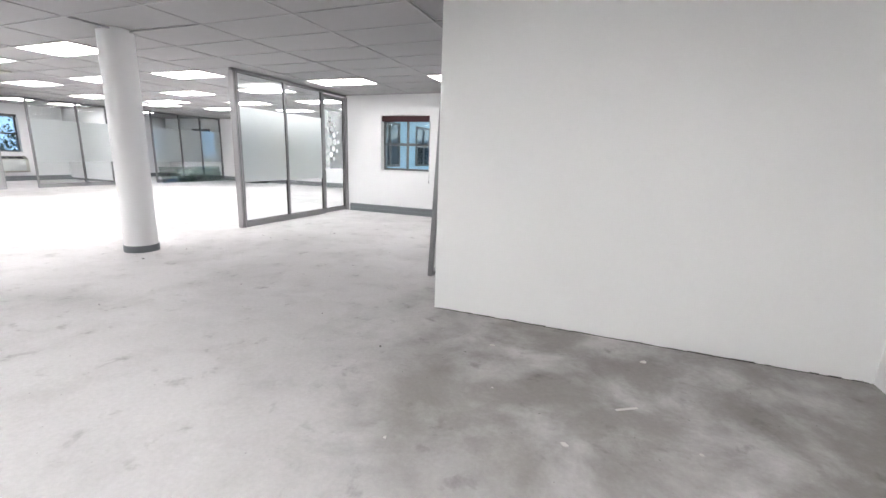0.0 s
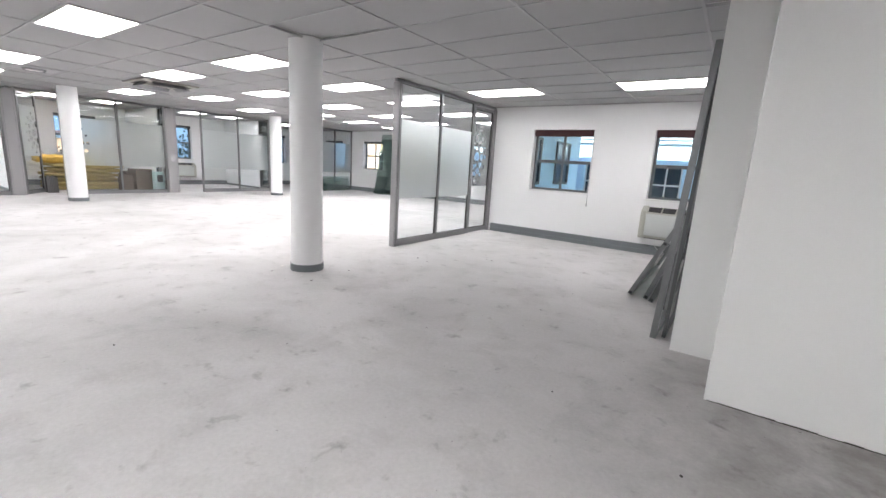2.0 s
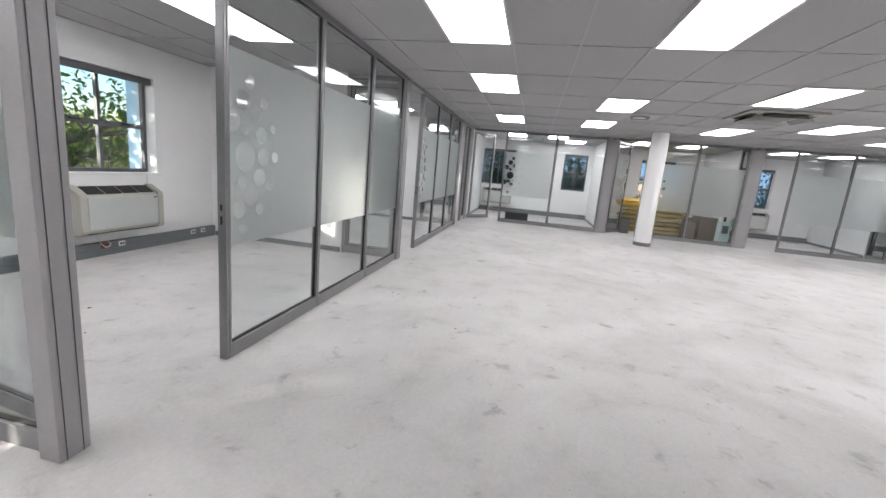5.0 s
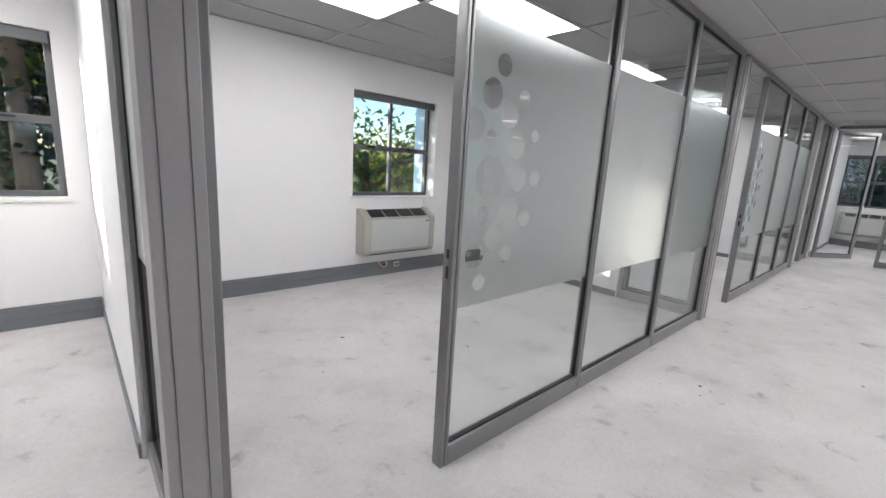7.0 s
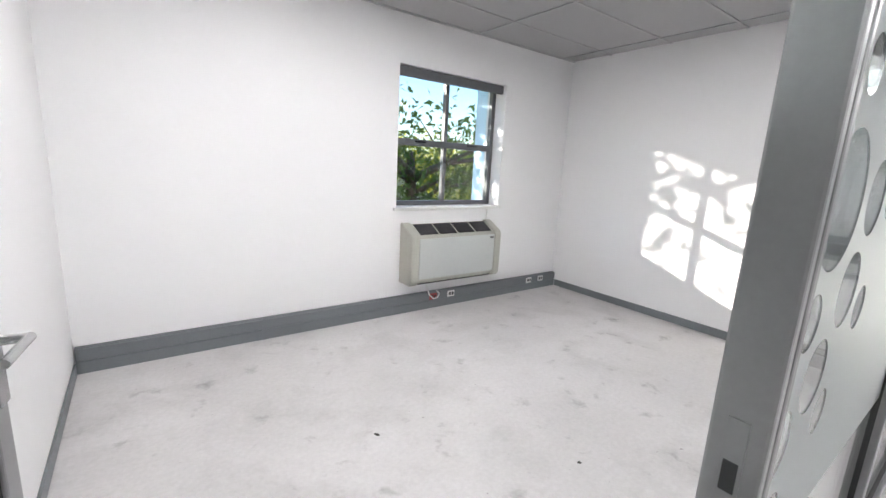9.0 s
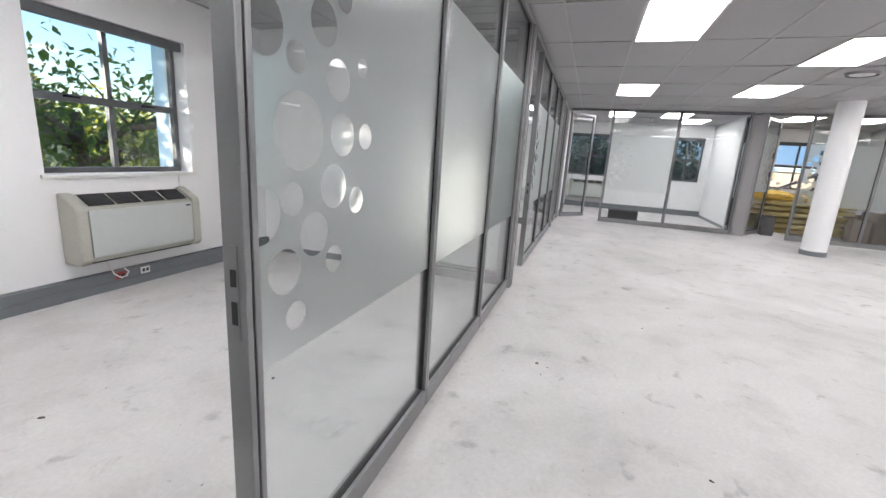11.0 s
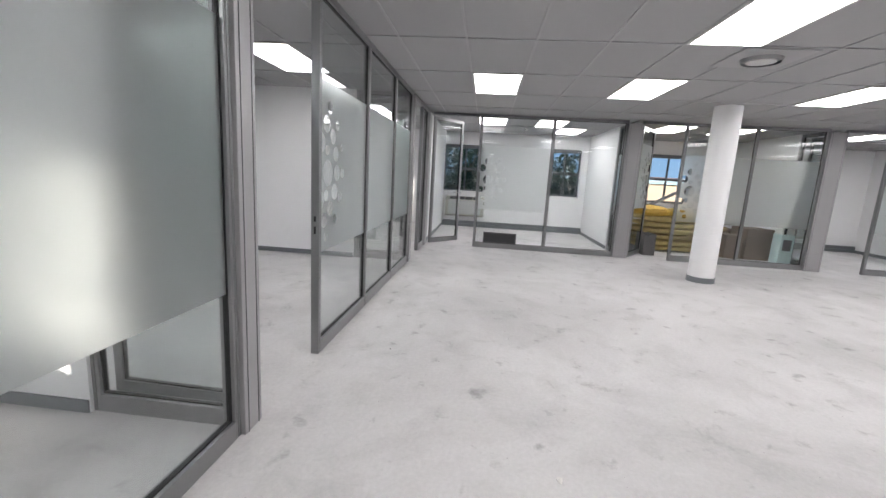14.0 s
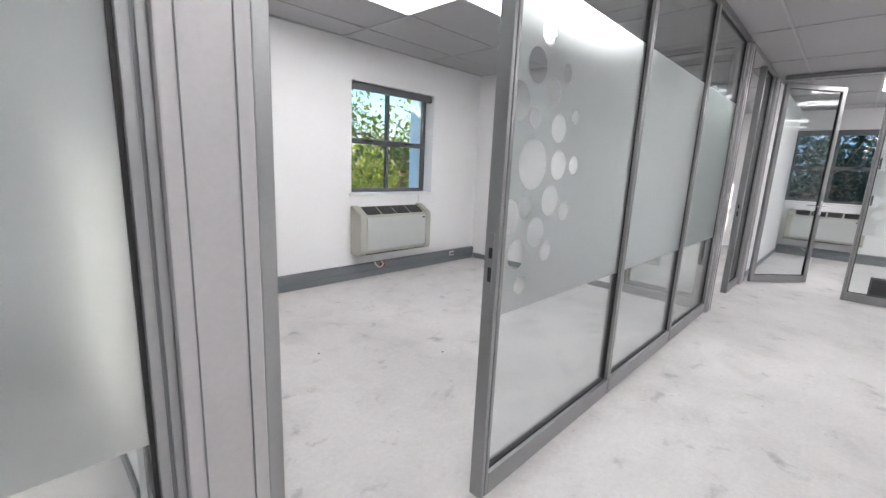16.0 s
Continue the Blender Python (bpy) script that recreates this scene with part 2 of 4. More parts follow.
structure("wall_east", boxes(((EAST, SW - THICK, -0.2), (EAST + 0.2, NE + THICK, TOP))), M_WALL, "white painted wall")
# block beside the entrance, with the thinner pier behind it
structure("wall_block", boxes(((-1.585, 3.63, 0), (1.45, 4.345, TOP)), ((1.45, 0.2, 0), (1.65, 4.345, TOP))), M_WALLW, "cream-white plastered wall with ragged foot")
structure("wall_pier", boxes(((-1.87, 4.345, 0), (-1.40, 8.86, TOP))), M_WALLW, "cream-white plastered pier")
# dividers of the small rooms: boarded wall, then a glazed bay next to the front
DIV = [-5.2, -9.84, -14.46]
for d in DIV:
    structure("wall_divider", boxes(((d - 0.05, SW, 0), (d + 0.05, SP - 0.9, H + 0.1))), M_WALL, "white boarded dividing wall")
structure("wall_divider_west", boxes(((WW, SP - 0.12, 0), (WP - 0.1, SP - 0.02, H + 0.1))), M_WALL, "white boarded dividing wall")
WDIV = [3.2, 6.75, 10.25]
for d in WDIV:
    structure("wall_divider", boxes(((WW, d - 0.05, 0), (WP - 0.95, d + 0.05, H + 0.1))), M_WALL, "white boarded dividing wall")

# ---- ceiling: lay-in tiles on a grid, with lamps in some cells ----
PX, PY = 1.228, 0.621
OX, OY = -8.184, 0.18
# (4, 0), (6, 0), (8, 1): unseen panels added to brighten the block wall
LAMPS = {(0, 0), (-2, 0), (-5, 0), (0, 3), (-3, 3), (-5, 3), (0, 6), (-2, 6), (-5, 7), (0, 9), (-2, 9), (-4, 9), (0, 12), (-2, 12), (-5, 12),
         (2, 11), (4, 11), (-4, 14), (-2, 15), (-5, 15), (-4, 17), (0, 15), (0, 18), (-2, 18), (-4, 20),
         (4, 0), (6, 0), (8, 1), (4, -4), (2, -4), (6, -4), (-8, 0), (-8, 2), (-9, 3), (-8, 6), (-8, 8), (-8, 12), (-8, 14), (-8, 18)}
DROPPED = {(2, 5): (0.012, 0, 0.006, 0.024), (5, 6): (0.016, 0, 0, 0.02)}  # tiles pushed up off their bars
# parts of the ceiling: plan, and the corner from which its cells are counted
HALL = (WW, EAST, SP - 0.03, NW, OX, OY)
CELLS = {"hall": HALL, "room_0": (DIV[0], EAST, SW, SP - 0.03, -4.9, -2.2), "room_1": (DIV[1], DIV[0], SW, SP - 0.03, -7.13, -2.19),
         "room_2": (DIV[2], DIV[1], SW, SP - 0.03, -12.15, -2.25), "room_3": (WW, DIV[2], SW, SP - 0.03, -17.0, -2.2)}
ROOM_LAMPS = {"hall": LAMPS, "room_0": {(0, -1), (1, 0), (4, 0)}, "room_1": {(0, -1), (-1, 0)}, "room_2": {(0, -1), (-1, 0)}, "room_3": {(0, 0), (-1, -1)}}


def cell(region, i, j):
    """The low corner of a ceiling cell; it reaches to x0 + PX, y0 + PY."""
    ox, oy = CELLS[region][4:]
    return ox + i * PX, oy + j * PY


def ceiling():
    rng = random.Random(4)
    tiles, tees = bmesh.new(), bmesh.new()
    for region, (xa, xb, ya, yb, ox, oy) in CELLS.items():
        for i in range(-18, 18):
            for j in range(-8, 26):
                x0, y0 = cell(region, i, j)
                g = 0.008
                dz = [0.007 + rng.uniform(0, 0.004) for _ in range(4)]
                if region == "hall" and (i, j) in DROPPED:
                    dz = [a + b for a, b in zip(dz, DROPPED[i, j])]
                if (i, j) in ROOM_LAMPS[region] or (x0 > EX and y0 > NE):
                    continue
                x1, y1 = min(x0 + PX - g, xb), min(y0 + PY - g, yb)
                x0, y0 = max(x0 + g, xa), max(y0 + g, ya)
                if x1 - x0 < 0.02 or y1 - y0 < 0.02:
                    continue
                q = [(x0, y0, H + dz[0]), (x1, y0, H + dz[1]), (x1, y1, H + dz[2]), (x0, y1, H + dz[3])]
                low = [tiles.verts.new(p) for p in q]
                high = [tiles.verts.new((p[0], p[1], p[2] + 0.02)) for p in q]
                tiles.faces.new(low)
                for k in range(4):
                    tiles.faces.new((low[k], high[k], high[(k + 1) % 4], low[(k + 1) % 4]))
        for i in range(-18, 18):
            x = ox + i * PX
            if xa < x < xb:
                box(tees, (x - 0.010, ya, H), (x + 0.010, yb if x < EX or region != "hall" else NE, H + 0.02))
        for j in range(-8, 26):
            y = oy + j * PY
            if ya < y < yb:
                box(tees, (xa, y - 0.010, H + 0.001), (xb if y < NE else EX, y + 0.010, H + 0.021))
        # wall angle round the edge
        yc = yb if region != "hall" else NW
        box(tees, (xa, ya, H - 0.003), (xb, ya + 0.02, H + 0.015))
        box(tees, (xa, yc - 0.02, H - 0.003), (xb if region != "hall" else EX, yc, H + 0.015))
        if region == "hall":
            box(tees, (EX, NE - 0.02, H - 0.003), (xb, NE, H + 0.015))
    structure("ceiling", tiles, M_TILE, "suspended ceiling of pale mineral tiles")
    structure("ceiling_grid", tees, M_TEE, "grey ceiling grid bars")
    structure("roof_slab", boxes(((-20.3, -4.4, TOP), (5, 14.7, TOP + 0.1))), M_WALL, "plain slab above the ceiling")


ceiling()


def ceiling_light():
    e = thing("ceiling_light", "flush white LED panel light in the tiled ceiling", "light", group="ceiling lights")
    f = 0.018
    w, d = PX - 0.02, PY - 0.02
    part("frame", boxes(((0.01, 0.01, -0.004), (0.01 + w, 0.01 + f, 0.03)), ((0.01, 0.01 + d - f, -0.004), (0.01 + w, 0.01 + d, 0.03)),
                        ((0.01, 0.01 + f, -0.004), (0.01 + f, 0.01 + d - f, 0.03)), ((0.01 + w - f, 0.01 + f, -0.004), (0.01 + w, 0.01 + d - f, 0.03))), M_WHITE, e)
    part("housing", boxes(((0.012, 0.012, 0.031), (w + 0.008, d + 0.008, 0.06))), M_PANEL, e, "closed metal housing above")
    part("diffuser", boxes(((0.01 + f, 0.01 + f, 0.0), (0.01 + w - f, 0.01 + d - f, 0.02))), M_LAMP, e, "glowing white diffuser")
    return e


lamp = None
for region, i, j in sorted((r, *c) for r, cs in ROOM_LAMPS.items() for c in cs):
    x0, y0 = cell(region, i, j)
    m = Matrix.Translation((x0, y0, H))
    if lamp is None:
        lamp = ceiling_light()
        lamp.matrix_basis = m
    else:
        copy_thing(lamp, m)

# ---- columns ----


def column(x, y, r=0.185):
    e = thing("column", "round white plastered column with a grey base ring", "column", Matrix.Translation((x, y, 0)), "columns")
    bm = bmesh.new()
    tube(bm, (0, 0, 0), (0, 0, H + 0.03), r, seg=64)
    part("shaft", bm, M_WALL, e, smooth=False)
    bm = bmesh.new()
    tube(bm, (0, 0, 0), (0, 0, 0.085), r + 0.012, seg=64)
    part("base_ring", bm, M_TRUNK, e, "grey base ring")


for x, y in ((-5.845, 3.845), (-14.62, 3.88), (-14.75, 9.30)):
    column(x, y)

# ---- glazed partitions ----
FT = 0.062  # frame depth
PH = H      # partition height


# clear circles of the film: from the lock side, height, radius
DOTS = [(0.211, 1.856, 0.048), (0.147, 1.730, 0.064), (0.368, 1.740, 0.038), (0.273, 1.650, 0.058), (0.044, 1.590, 0.070), (0.158, 1.542, 0.037), (0.341, 1.520, 0.057), (0.471, 1.577, 0.028), (0.169, 1.369, 0.098), (0.364, 1.373, 0.062), (0.496, 1.375, 0.040), (0.135, 1.200, 0.043), (0.319, 1.224, 0.064), (0.445, 1.174, 0.042), (0.020, 1.169, 0.070), (0.226, 1.096, 0.062), (0.320, 1.005, 0.042), (0.102, 1.016, 0.060), (0.143, 0.884, 0.040)]


def dots(flip=0.0):
    """The film's clear circles; flip: the width from whose far side they start."""
    return [(flip - x if flip else x, z, r) for x, z, r in DOTS]


def film_mesh(w, circles, z0=0.78, z1=2.03):
    """The frosted film on a pane of width w, with clear circles cut out."""
    bm = bmesh.new()
    def ring(pts):
        vs = [bm.verts.new((x, 0, z)) for x, z in pts]
        for k in range(len(vs)):
            bm.edges.new((vs[k], vs[(k + 1) % len(vs)]))
    ring([(0, z0), (w, z0), (w, z1), (0, z1)])
    for x, z, r in circles:
        ring([(min(max(x + r * math.cos(k * math.pi / 14), 0.004), w - 0.004), z + r * math.sin(k * math.pi / 14)) for k in range(28)])
    bmesh.ops.triangle_fill(bm, edges=bm.edges[:], use_beauty=True)
    return bm


def pane_in(e, a, b, z0, z1, film=False, circles=(), glass=None, lift=0.0):
    """One pane from a to b along the local x, with black seals and, where it has one, its film."""
    p = part("pane", boxes(((a, -0.005, z0), (b, 0.005, z1))), glass or M_GLASS, e)
    s = 0.009
    part("seal", boxes(((a, -0.012, z0), (a + s, 0.012, z1)), ((b - s, -0.012, z0), (b, 0.012, z1)),
                       ((a + s, -0.012, z0), (b - s, 0.012, z0 + s)), ((a + s, -0.012, z1 - s), (b - s, 0.012, z1))), M_SEAL, p)
    if film:
        f = film_mesh(b - a - 2 * s, [(x, z + lift, r) for x, z, r in circles], 0.78 + lift, 2.03 + lift)
        bmesh.ops.translate(f, verts=f.verts, vec=(a + s, -0.0065, 0))
        part("frosted_film", f, M_FILM, p, "white frosted film with clear circles")
    return p


def mullion(e, a):
    """An upright of two half profiles with a dark groove between them."""
    h = FT / 2
    q = part("mullion", boxes(((a, -h, 0), (a + 0.019, h, PH - 0.05)), ((a + 0.026, -h, 0), (a + 0.045, h, PH - 0.05)), bevel=0.004), M_ALU, e)
    part("groove", boxes(((a + 0.0191, -h + 0.006, 0.001), (a + 0.0259, h - 0.006, PH - 0.051))), M_ALUD, q)


def partition(name, label, m, spans, film=(), dotted=(), flipped=False, head=None, posts=(), lift=0.0):
    """A run of glazing along the local x: spans are the edges of its panes. posts: (from, to) of wide posts."""
    e = thing(name, label, "partition", m)
    h = FT / 2
    for k, (a, b) in enumerate(zip(spans, spans[1:])):
        part("bottom_rail", boxes(((a + 0.045, -h, 0), (b, h, 0.10)), bevel=0.003), M_ALU, e)
        w0, w1 = a + 0.045, b
        c = dots(w1 - w0 - 0.014 if flipped else 0.0) if k in dotted else ()
        pane_in(e, w0, w1, 0.10, PH - 0.05, k in film, c, lift=lift)
        mullion(e, a)
    mullion(e, spans[-1])
    hd = head or (spans[0], spans[-1] + 0.045)
    part("top_rail", boxes(((hd[0], -h, PH - 0.05), (hd[1], h, PH - 0.002)), bevel=0.003), M_ALU, e)
    for a, b in posts:
        part("post", boxes(((a, -0.055, 0), (b, 0.055, PH - 0.055)), bevel=0.004), M_POST, e)
        for c in (a + 0.03, b - 0.034):
            part("post_strip", boxes(((c, -0.059, 0), (c + 0.0022, -0.0552, PH - 0.055))), M_ALUD, e)
    return e


def along_x(x, y):
    """Local x runs towards -x in the world, local y towards -y."""
    return pose(x, y, 0, 0, 0, 180)


YC = SP - FT / 2
GREY = "grey aluminium glass partition with frosted film"
# south front: local x grows to the west
partition("glass_partition", GREY, along_x(-6.2, YC), [0, 1.2, 2.37, 3.51], (0, 1, 2), (0,), head=(-0.93, 3.555), posts=((3.555, 3.715), (-1.065, -0.93)))
partition("glass_partition", GREY, along_x(-10.78, YC), [0, 1.22, 2.43, 3.555], (0, 1, 2), (0,), head=(-0.865, 3.6), posts=((3.6, 3.76),))
partition("glass_partition", "narrow grey aluminium glass partition bay", along_x(-15.42, YC), [0, 0.6], head=(-0.86, 0.645), posts=((0.645, 0.96),))
partition("glass_partition", GREY, along_x(-0.4, YC), [0, 1.25, 2.5, 3.7], (0, 1, 2), (2,), flipped=True, head=(0.0, 4.75))
# glazed bays of the dividers
for d in DIV:
    partition("glass_partition", "glazed bay at the end of a dividing wall", pose(d, SP - 0.9, 0, 0, 0, 90), [0.0, 0.765], (0,), lift=0.19 if d == DIV[0] else 0.0)
for d in WDIV:
    partition("glass_partition", "glazed bay at the end of a dividing wall", pose(WP - 0.95, d, 0, 0, 0, 0), [0.0, 0.80], (0,))
# west front: local x grows to the north
XC = WP - FT / 2


def along_y(x, y):
    return pose(x, y, 0, 0, 0, 90)


partition("glass_partition", GREY, along_y(XC, 0.25), [0, 1.4, 2.74], (0,), (0,), head=(-0.92, 2.785), posts=((2.785, 3.04),))
partition("glass_partition", GREY, along_y(XC, 4.08), [0, 1.24, 2.42], (0, 1), (0,), head=(-0.79, 2.465), posts=((2.465, 2.76),))
partition("glass_partition", GREY, along_y(XC, 7.6), [0, 1.25, 2.4], (0, 1), head=(-0.76, 2.445), posts=((2.445, 2.65),))
partition("glass_partition", GREY, along_y(XC, 11.2), [0, 1.1, 2.0, 2.95], (0, 1, 2), head=(-0.95, 3.0))
# short partition by the near north wall
partition("glass_partition", GREY, along_y(EX + FT / 2, 5.70), [0.07, 1.17, 2.255], (0, 1), head=(0.0, 3.15), posts=((0.0, 0.07), (3.095, 3.15)))


# ---- open glass doors ----


def lever(e, x, y, side):
    """A lever handle on its plate, at the local place x, on the side +1 or -1 of the leaf."""
    bm = boxes(((x - 0.018, y, 0.93), (x + 0.018, y + side * 0.008, 1.12)), bevel=0.002)
    tube(bm, (x, y + side * 0.006, 1.05), (x, y + side * 0.05, 1.05), 0.009, seg=12)
    tube(bm, (x + 0.006, y + side * 0.05, 1.05), (x - 0.11, y + side * 0.05, 1.048), 0.0085, seg=12)
    return part("handle", bm, M_CHROME, e, "satin chrome lever handle")


def glass_door(m, w=0.86, film=True, label="open grey aluminium glass door with frosted circles"):
    """A framed glass leaf: local x from the hinge to the free edge."""
    e = thing("glass_door", label, "door", m, "glass doors")
    h, s, top = 0.02, 0.055, PH - 0.075
    part("stile", boxes(((0, -h, 0.012), (s, h, top)), bevel=0.004), M_ALU, e)
    part("stile", boxes(((w - s, -h, 0.012), (w, h, top)), bevel=0.004), M_ALU, e)
    part("bottom_rail", boxes(((s, -h, 0.012), (w - s, h, 0.10)), bevel=0.003), M_ALU, e)
    part("top_rail", boxes(((s, -h, top - s), (w - s, h, top)), bevel=0.003), M_ALU, e)
    pane_in(e, s, w - s, 0.10, top - s, film, dots(w - 2 * s - 0.014) if film else (), lift=0.19)
    for side in (1, -1):
        lever(e, w - 0.028, side * h, side)
    return e


def swing(hinge, tip, **kw):
    a = math.degrees(math.atan2(tip[1] - hinge[1], tip[0] - hinge[0]))
    return glass_door(pose(hinge[0], hinge[1], 0, 0, 0, a), **kw)


swing((-5.295, -0.80), (-5.405, -1.655))
swing((EX + FT / 2, 8.79), (EX + FT / 2, 8.0), w=0.785, label="closed grey aluminium glass door with frosted circles")
swing((-9.97, -0.80), (-10.0, -1.7))
swing((-14.59, -0.80), (-14.64, -1.7))
swing((-16.37, -0.66), (-17.02, -0.14), film=False, label="open grey aluminium glass door, clear glazed")
swing((-16.37, 3.31), (-17.13, 3.83))
swing((-16.37, 6.87), (-17.25, 6.9))
swing((-16.37, 10.28), (-17.25, 10.3))


# ---- lock plates on the free edges of the south front ----


def strike_plate(x, y):
    e = thing("strike_plate", "long steel strike plate with two dark slots", "lock", pose(x, y, 0.89))
    part("plate", boxes(((0, -0.012, 0), (0.003, 0.012, 0.225)), bevel=0.001), M_ALU, e)
    for z0, z1 in ((0.04, 0.095), (0.13, 0.17)):
        part("slot", boxes(((0.0031, -0.008, z0), (0.0045, 0.008, z1))), M_BLACK, e)
    return e


for x in (-6.2, -10.78, -15.42):
    strike_plate(x, YC)

# ---- windows ----


def window(name, m, w, z0, z1, blind=None, cols=2, drawn=None, cloth=None):
    """A grey aluminium window in a reveal: the local x along the wall, the local y to the outside, from the inner wall face."""
    e = thing(name, "dark grey aluminium casement window in a white reveal", "window", m, kind="structure")
    d0, d1, f = 0.15, 0.20, 0.045
    zm = (z0 + z1) / 2 - 0.02
    part("window_frame", boxes(((0, d0, z0), (f, d1, z1)), ((w - f, d0, z0), (w, d1, z1)), ((f, d0, z0), (w - f, d1, z0 + f)), ((f, d0, z1 - f), (w - f, d1, z1)),
                               ((f, d0 - 0.01, zm - 0.03), (w - f, d1, zm + 0.03)), bevel=0.003), M_ALUD, e)
    for k in range(1, cols):
        c = w * k / cols
        part("glazing_bar", boxes(((c - 0.02, d0 + 0.005, z0 + f), (c + 0.02, d1, zm - 0.03)), ((c - 0.02, d0 + 0.005, zm + 0.03), (c + 0.02, d1, z1 - f))), M_ALUD, e)
    for a, b in ((z0 + f, zm - 0.03), (zm + 0.03, z1 - f)):
        for k in range(cols):
            x0 = f if k == 0 else w * k / cols + 0.02
            x1 = w - f if k == cols - 1 else w * (k + 1) / cols - 0.02
            p = part("pane", boxes(((x0, d0 + 0.02, a), (x1, d0 + 0.026, b))), M_PANE, e)
            p.visible_shadow = False
        for k in range(cols):
            c = w * (k + 0.5) / cols
            if a > zm:
                part("window_stay", boxes(((c - 0.05, d0 - 0.035, zm + 0.0), (c + 0.06, d0 - 0.012, zm + 0.016)), bevel=0.003), M_BLACK, e)
    part("window_sill", boxes(((-0.03, -0.025, z0 - 0.028), (w + 0.03, d0, z0 + 0.002)), bevel=0.004), M_WHITE, e)
    if blind:
        part("blind", boxes(((0.01, 0.03, z1 - blind), (w - 0.01, 0.07, z1 - 0.002)), bevel=0.01), cloth or M_ALUD, e, "rolled-up dark blind")
    for a, b in drawn or ():
        part("blind", boxes(((a, 0.08, z0 + 0.004), (b, 0.084, z1 - 0.052))), M_WHITE, e, "added white blind, slit to let sun streaks through")
    return e


# window 4, out of view: its blind is added, slit to cast sun streaks
for k, (a, b) in enumerate(SOUTH_WIN):
    window("window_%d" % (k + 1), pose(b, SW, 0, 0, 0, 180), b - a, SILL, HEAD, 0.03 if k == 3 else 0.085, drawn=((0.002, 0.793), (0.838, 0.926), (0.972, 1.298)) if k == 3 else None)
for k, (a, b) in enumerate(NEAR_WIN):
    window("window_%d" % (k + 6), pose(a, NE, 0, 0, 0, 0), b - a, SILL - 0.02, HEAD - 0.05, 0.13, cloth=M_BLIND)
for k, (a, b) in enumerate(FAR_WIN):
    window("window_%d" % (k + 8), pose(a, NW, 0, 0, 0, 0), b - a, SILL - 0.02, HEAD - 0.04, 0.1)
for k, (a, b) in enumerate(WEST_WIN):
    window("window_%d" % (k + 12), pose(WW, a, 0, 0, 0, 90), b - a, SILL, HEAD + 0.06, 0.1)
# ---- trunking and skirting ----


def trunking(name, m, length):
    """Two-channel dado trunking along the local x, out of the wall along the local y."""
    bm = boxes(((0, 0, 0.0), (length, 0.050, 0.078)), ((0, 0, 0.083), (length, 0.050, 0.160)), ((0, 0, 0.0785), (length, 0.040, 0.0825)),
               ((0, 0, 0.1605), (length, 0.036, 0.168)), bevel=0.003)
    x = 1.4
    while x < length - 0.5:
        box(bm, (x, 0.0505, 0.0), (x + 0.03, 0.0525, 0.166))
        x += 2.0
    ob = structure(name, bm, M_TRUNK, "grey plastic skirting trunking")
    ob.matrix_basis = m
    return ob


trunking("trunking", pose(-9.78, SW, 0), 4.52)
trunking("trunking", pose(-14.40, SW, 0), 4.50)
trunking("trunking", pose(-5.14, SW, 0), 9.0)
trunking("trunking", pose(-19.8, SW, 0), 5.28)
trunking("trunking", pose(-1.88, NE, 0, 0, 0, 180), 4.13)
trunking("trunking", pose(-6.2, NW, 0, 0, 0, 180), 10.1)
trunking("trunking", pose(-16.4, NW, 0, 0, 0, 180), 3.4)
for a, b in ((-0.74, 3.15), (3.25, 6.7), (6.8, 10.2), (10.3, 14.2)):
    trunking("trunking", pose(WW, b, 0, 0, 0, -90), b - a)


def skirting(a, b):
    structure("baseboard", boxes((a, b), bevel=0.003), M_TRUNK, "low grey skirting")


for d in DIV:
    for s in (-1, 1):
        skirting((d + s * 0.0505, SW + 0.055, 0), (d + s * 0.063, SP - 0.905, 0.075))
for d in WDIV:
    for s in (-1, 1):
        skirting((WW + 0.055, d + s * 0.0505, 0), (WP - 0.955, d + s * 0.063, 0.075))
skirting((WW + 0.055, SP - 0.0195, 0), (WP - 0.105, SP - 0.007, 0.075))


def socket(m, label, colour, slots):
    e = thing("power_socket", label, "socket", m)
    part("plate", boxes(((0, 0, 0), (0.085, 0.007, 0.062)), bevel=0.002), colour, e)
    for k in range(slots):
        part("outlet", boxes(((0.012 + k * 0.034, 0.0071, 0.016), (0.036 + k * 0.034, 0.0086, 0.046))), M_BLACK, e)


M_RED = plain("red_plastic", (0.30, 0.04, 0.04), 0.4)
for x in (-7.98, -12.7):
    socket(pose(x, SW + 0.0505, 0.09), "small red power socket on the grey trunking", M_RED, 2)
for x in (-8.2, -9.35, -9.55, -13.95):
    socket(pose(x, SW + 0.0505, 0.09), "small white power socket on the grey trunking", M_WHITE, 2)

# ---- wall-hung fan coil units ----


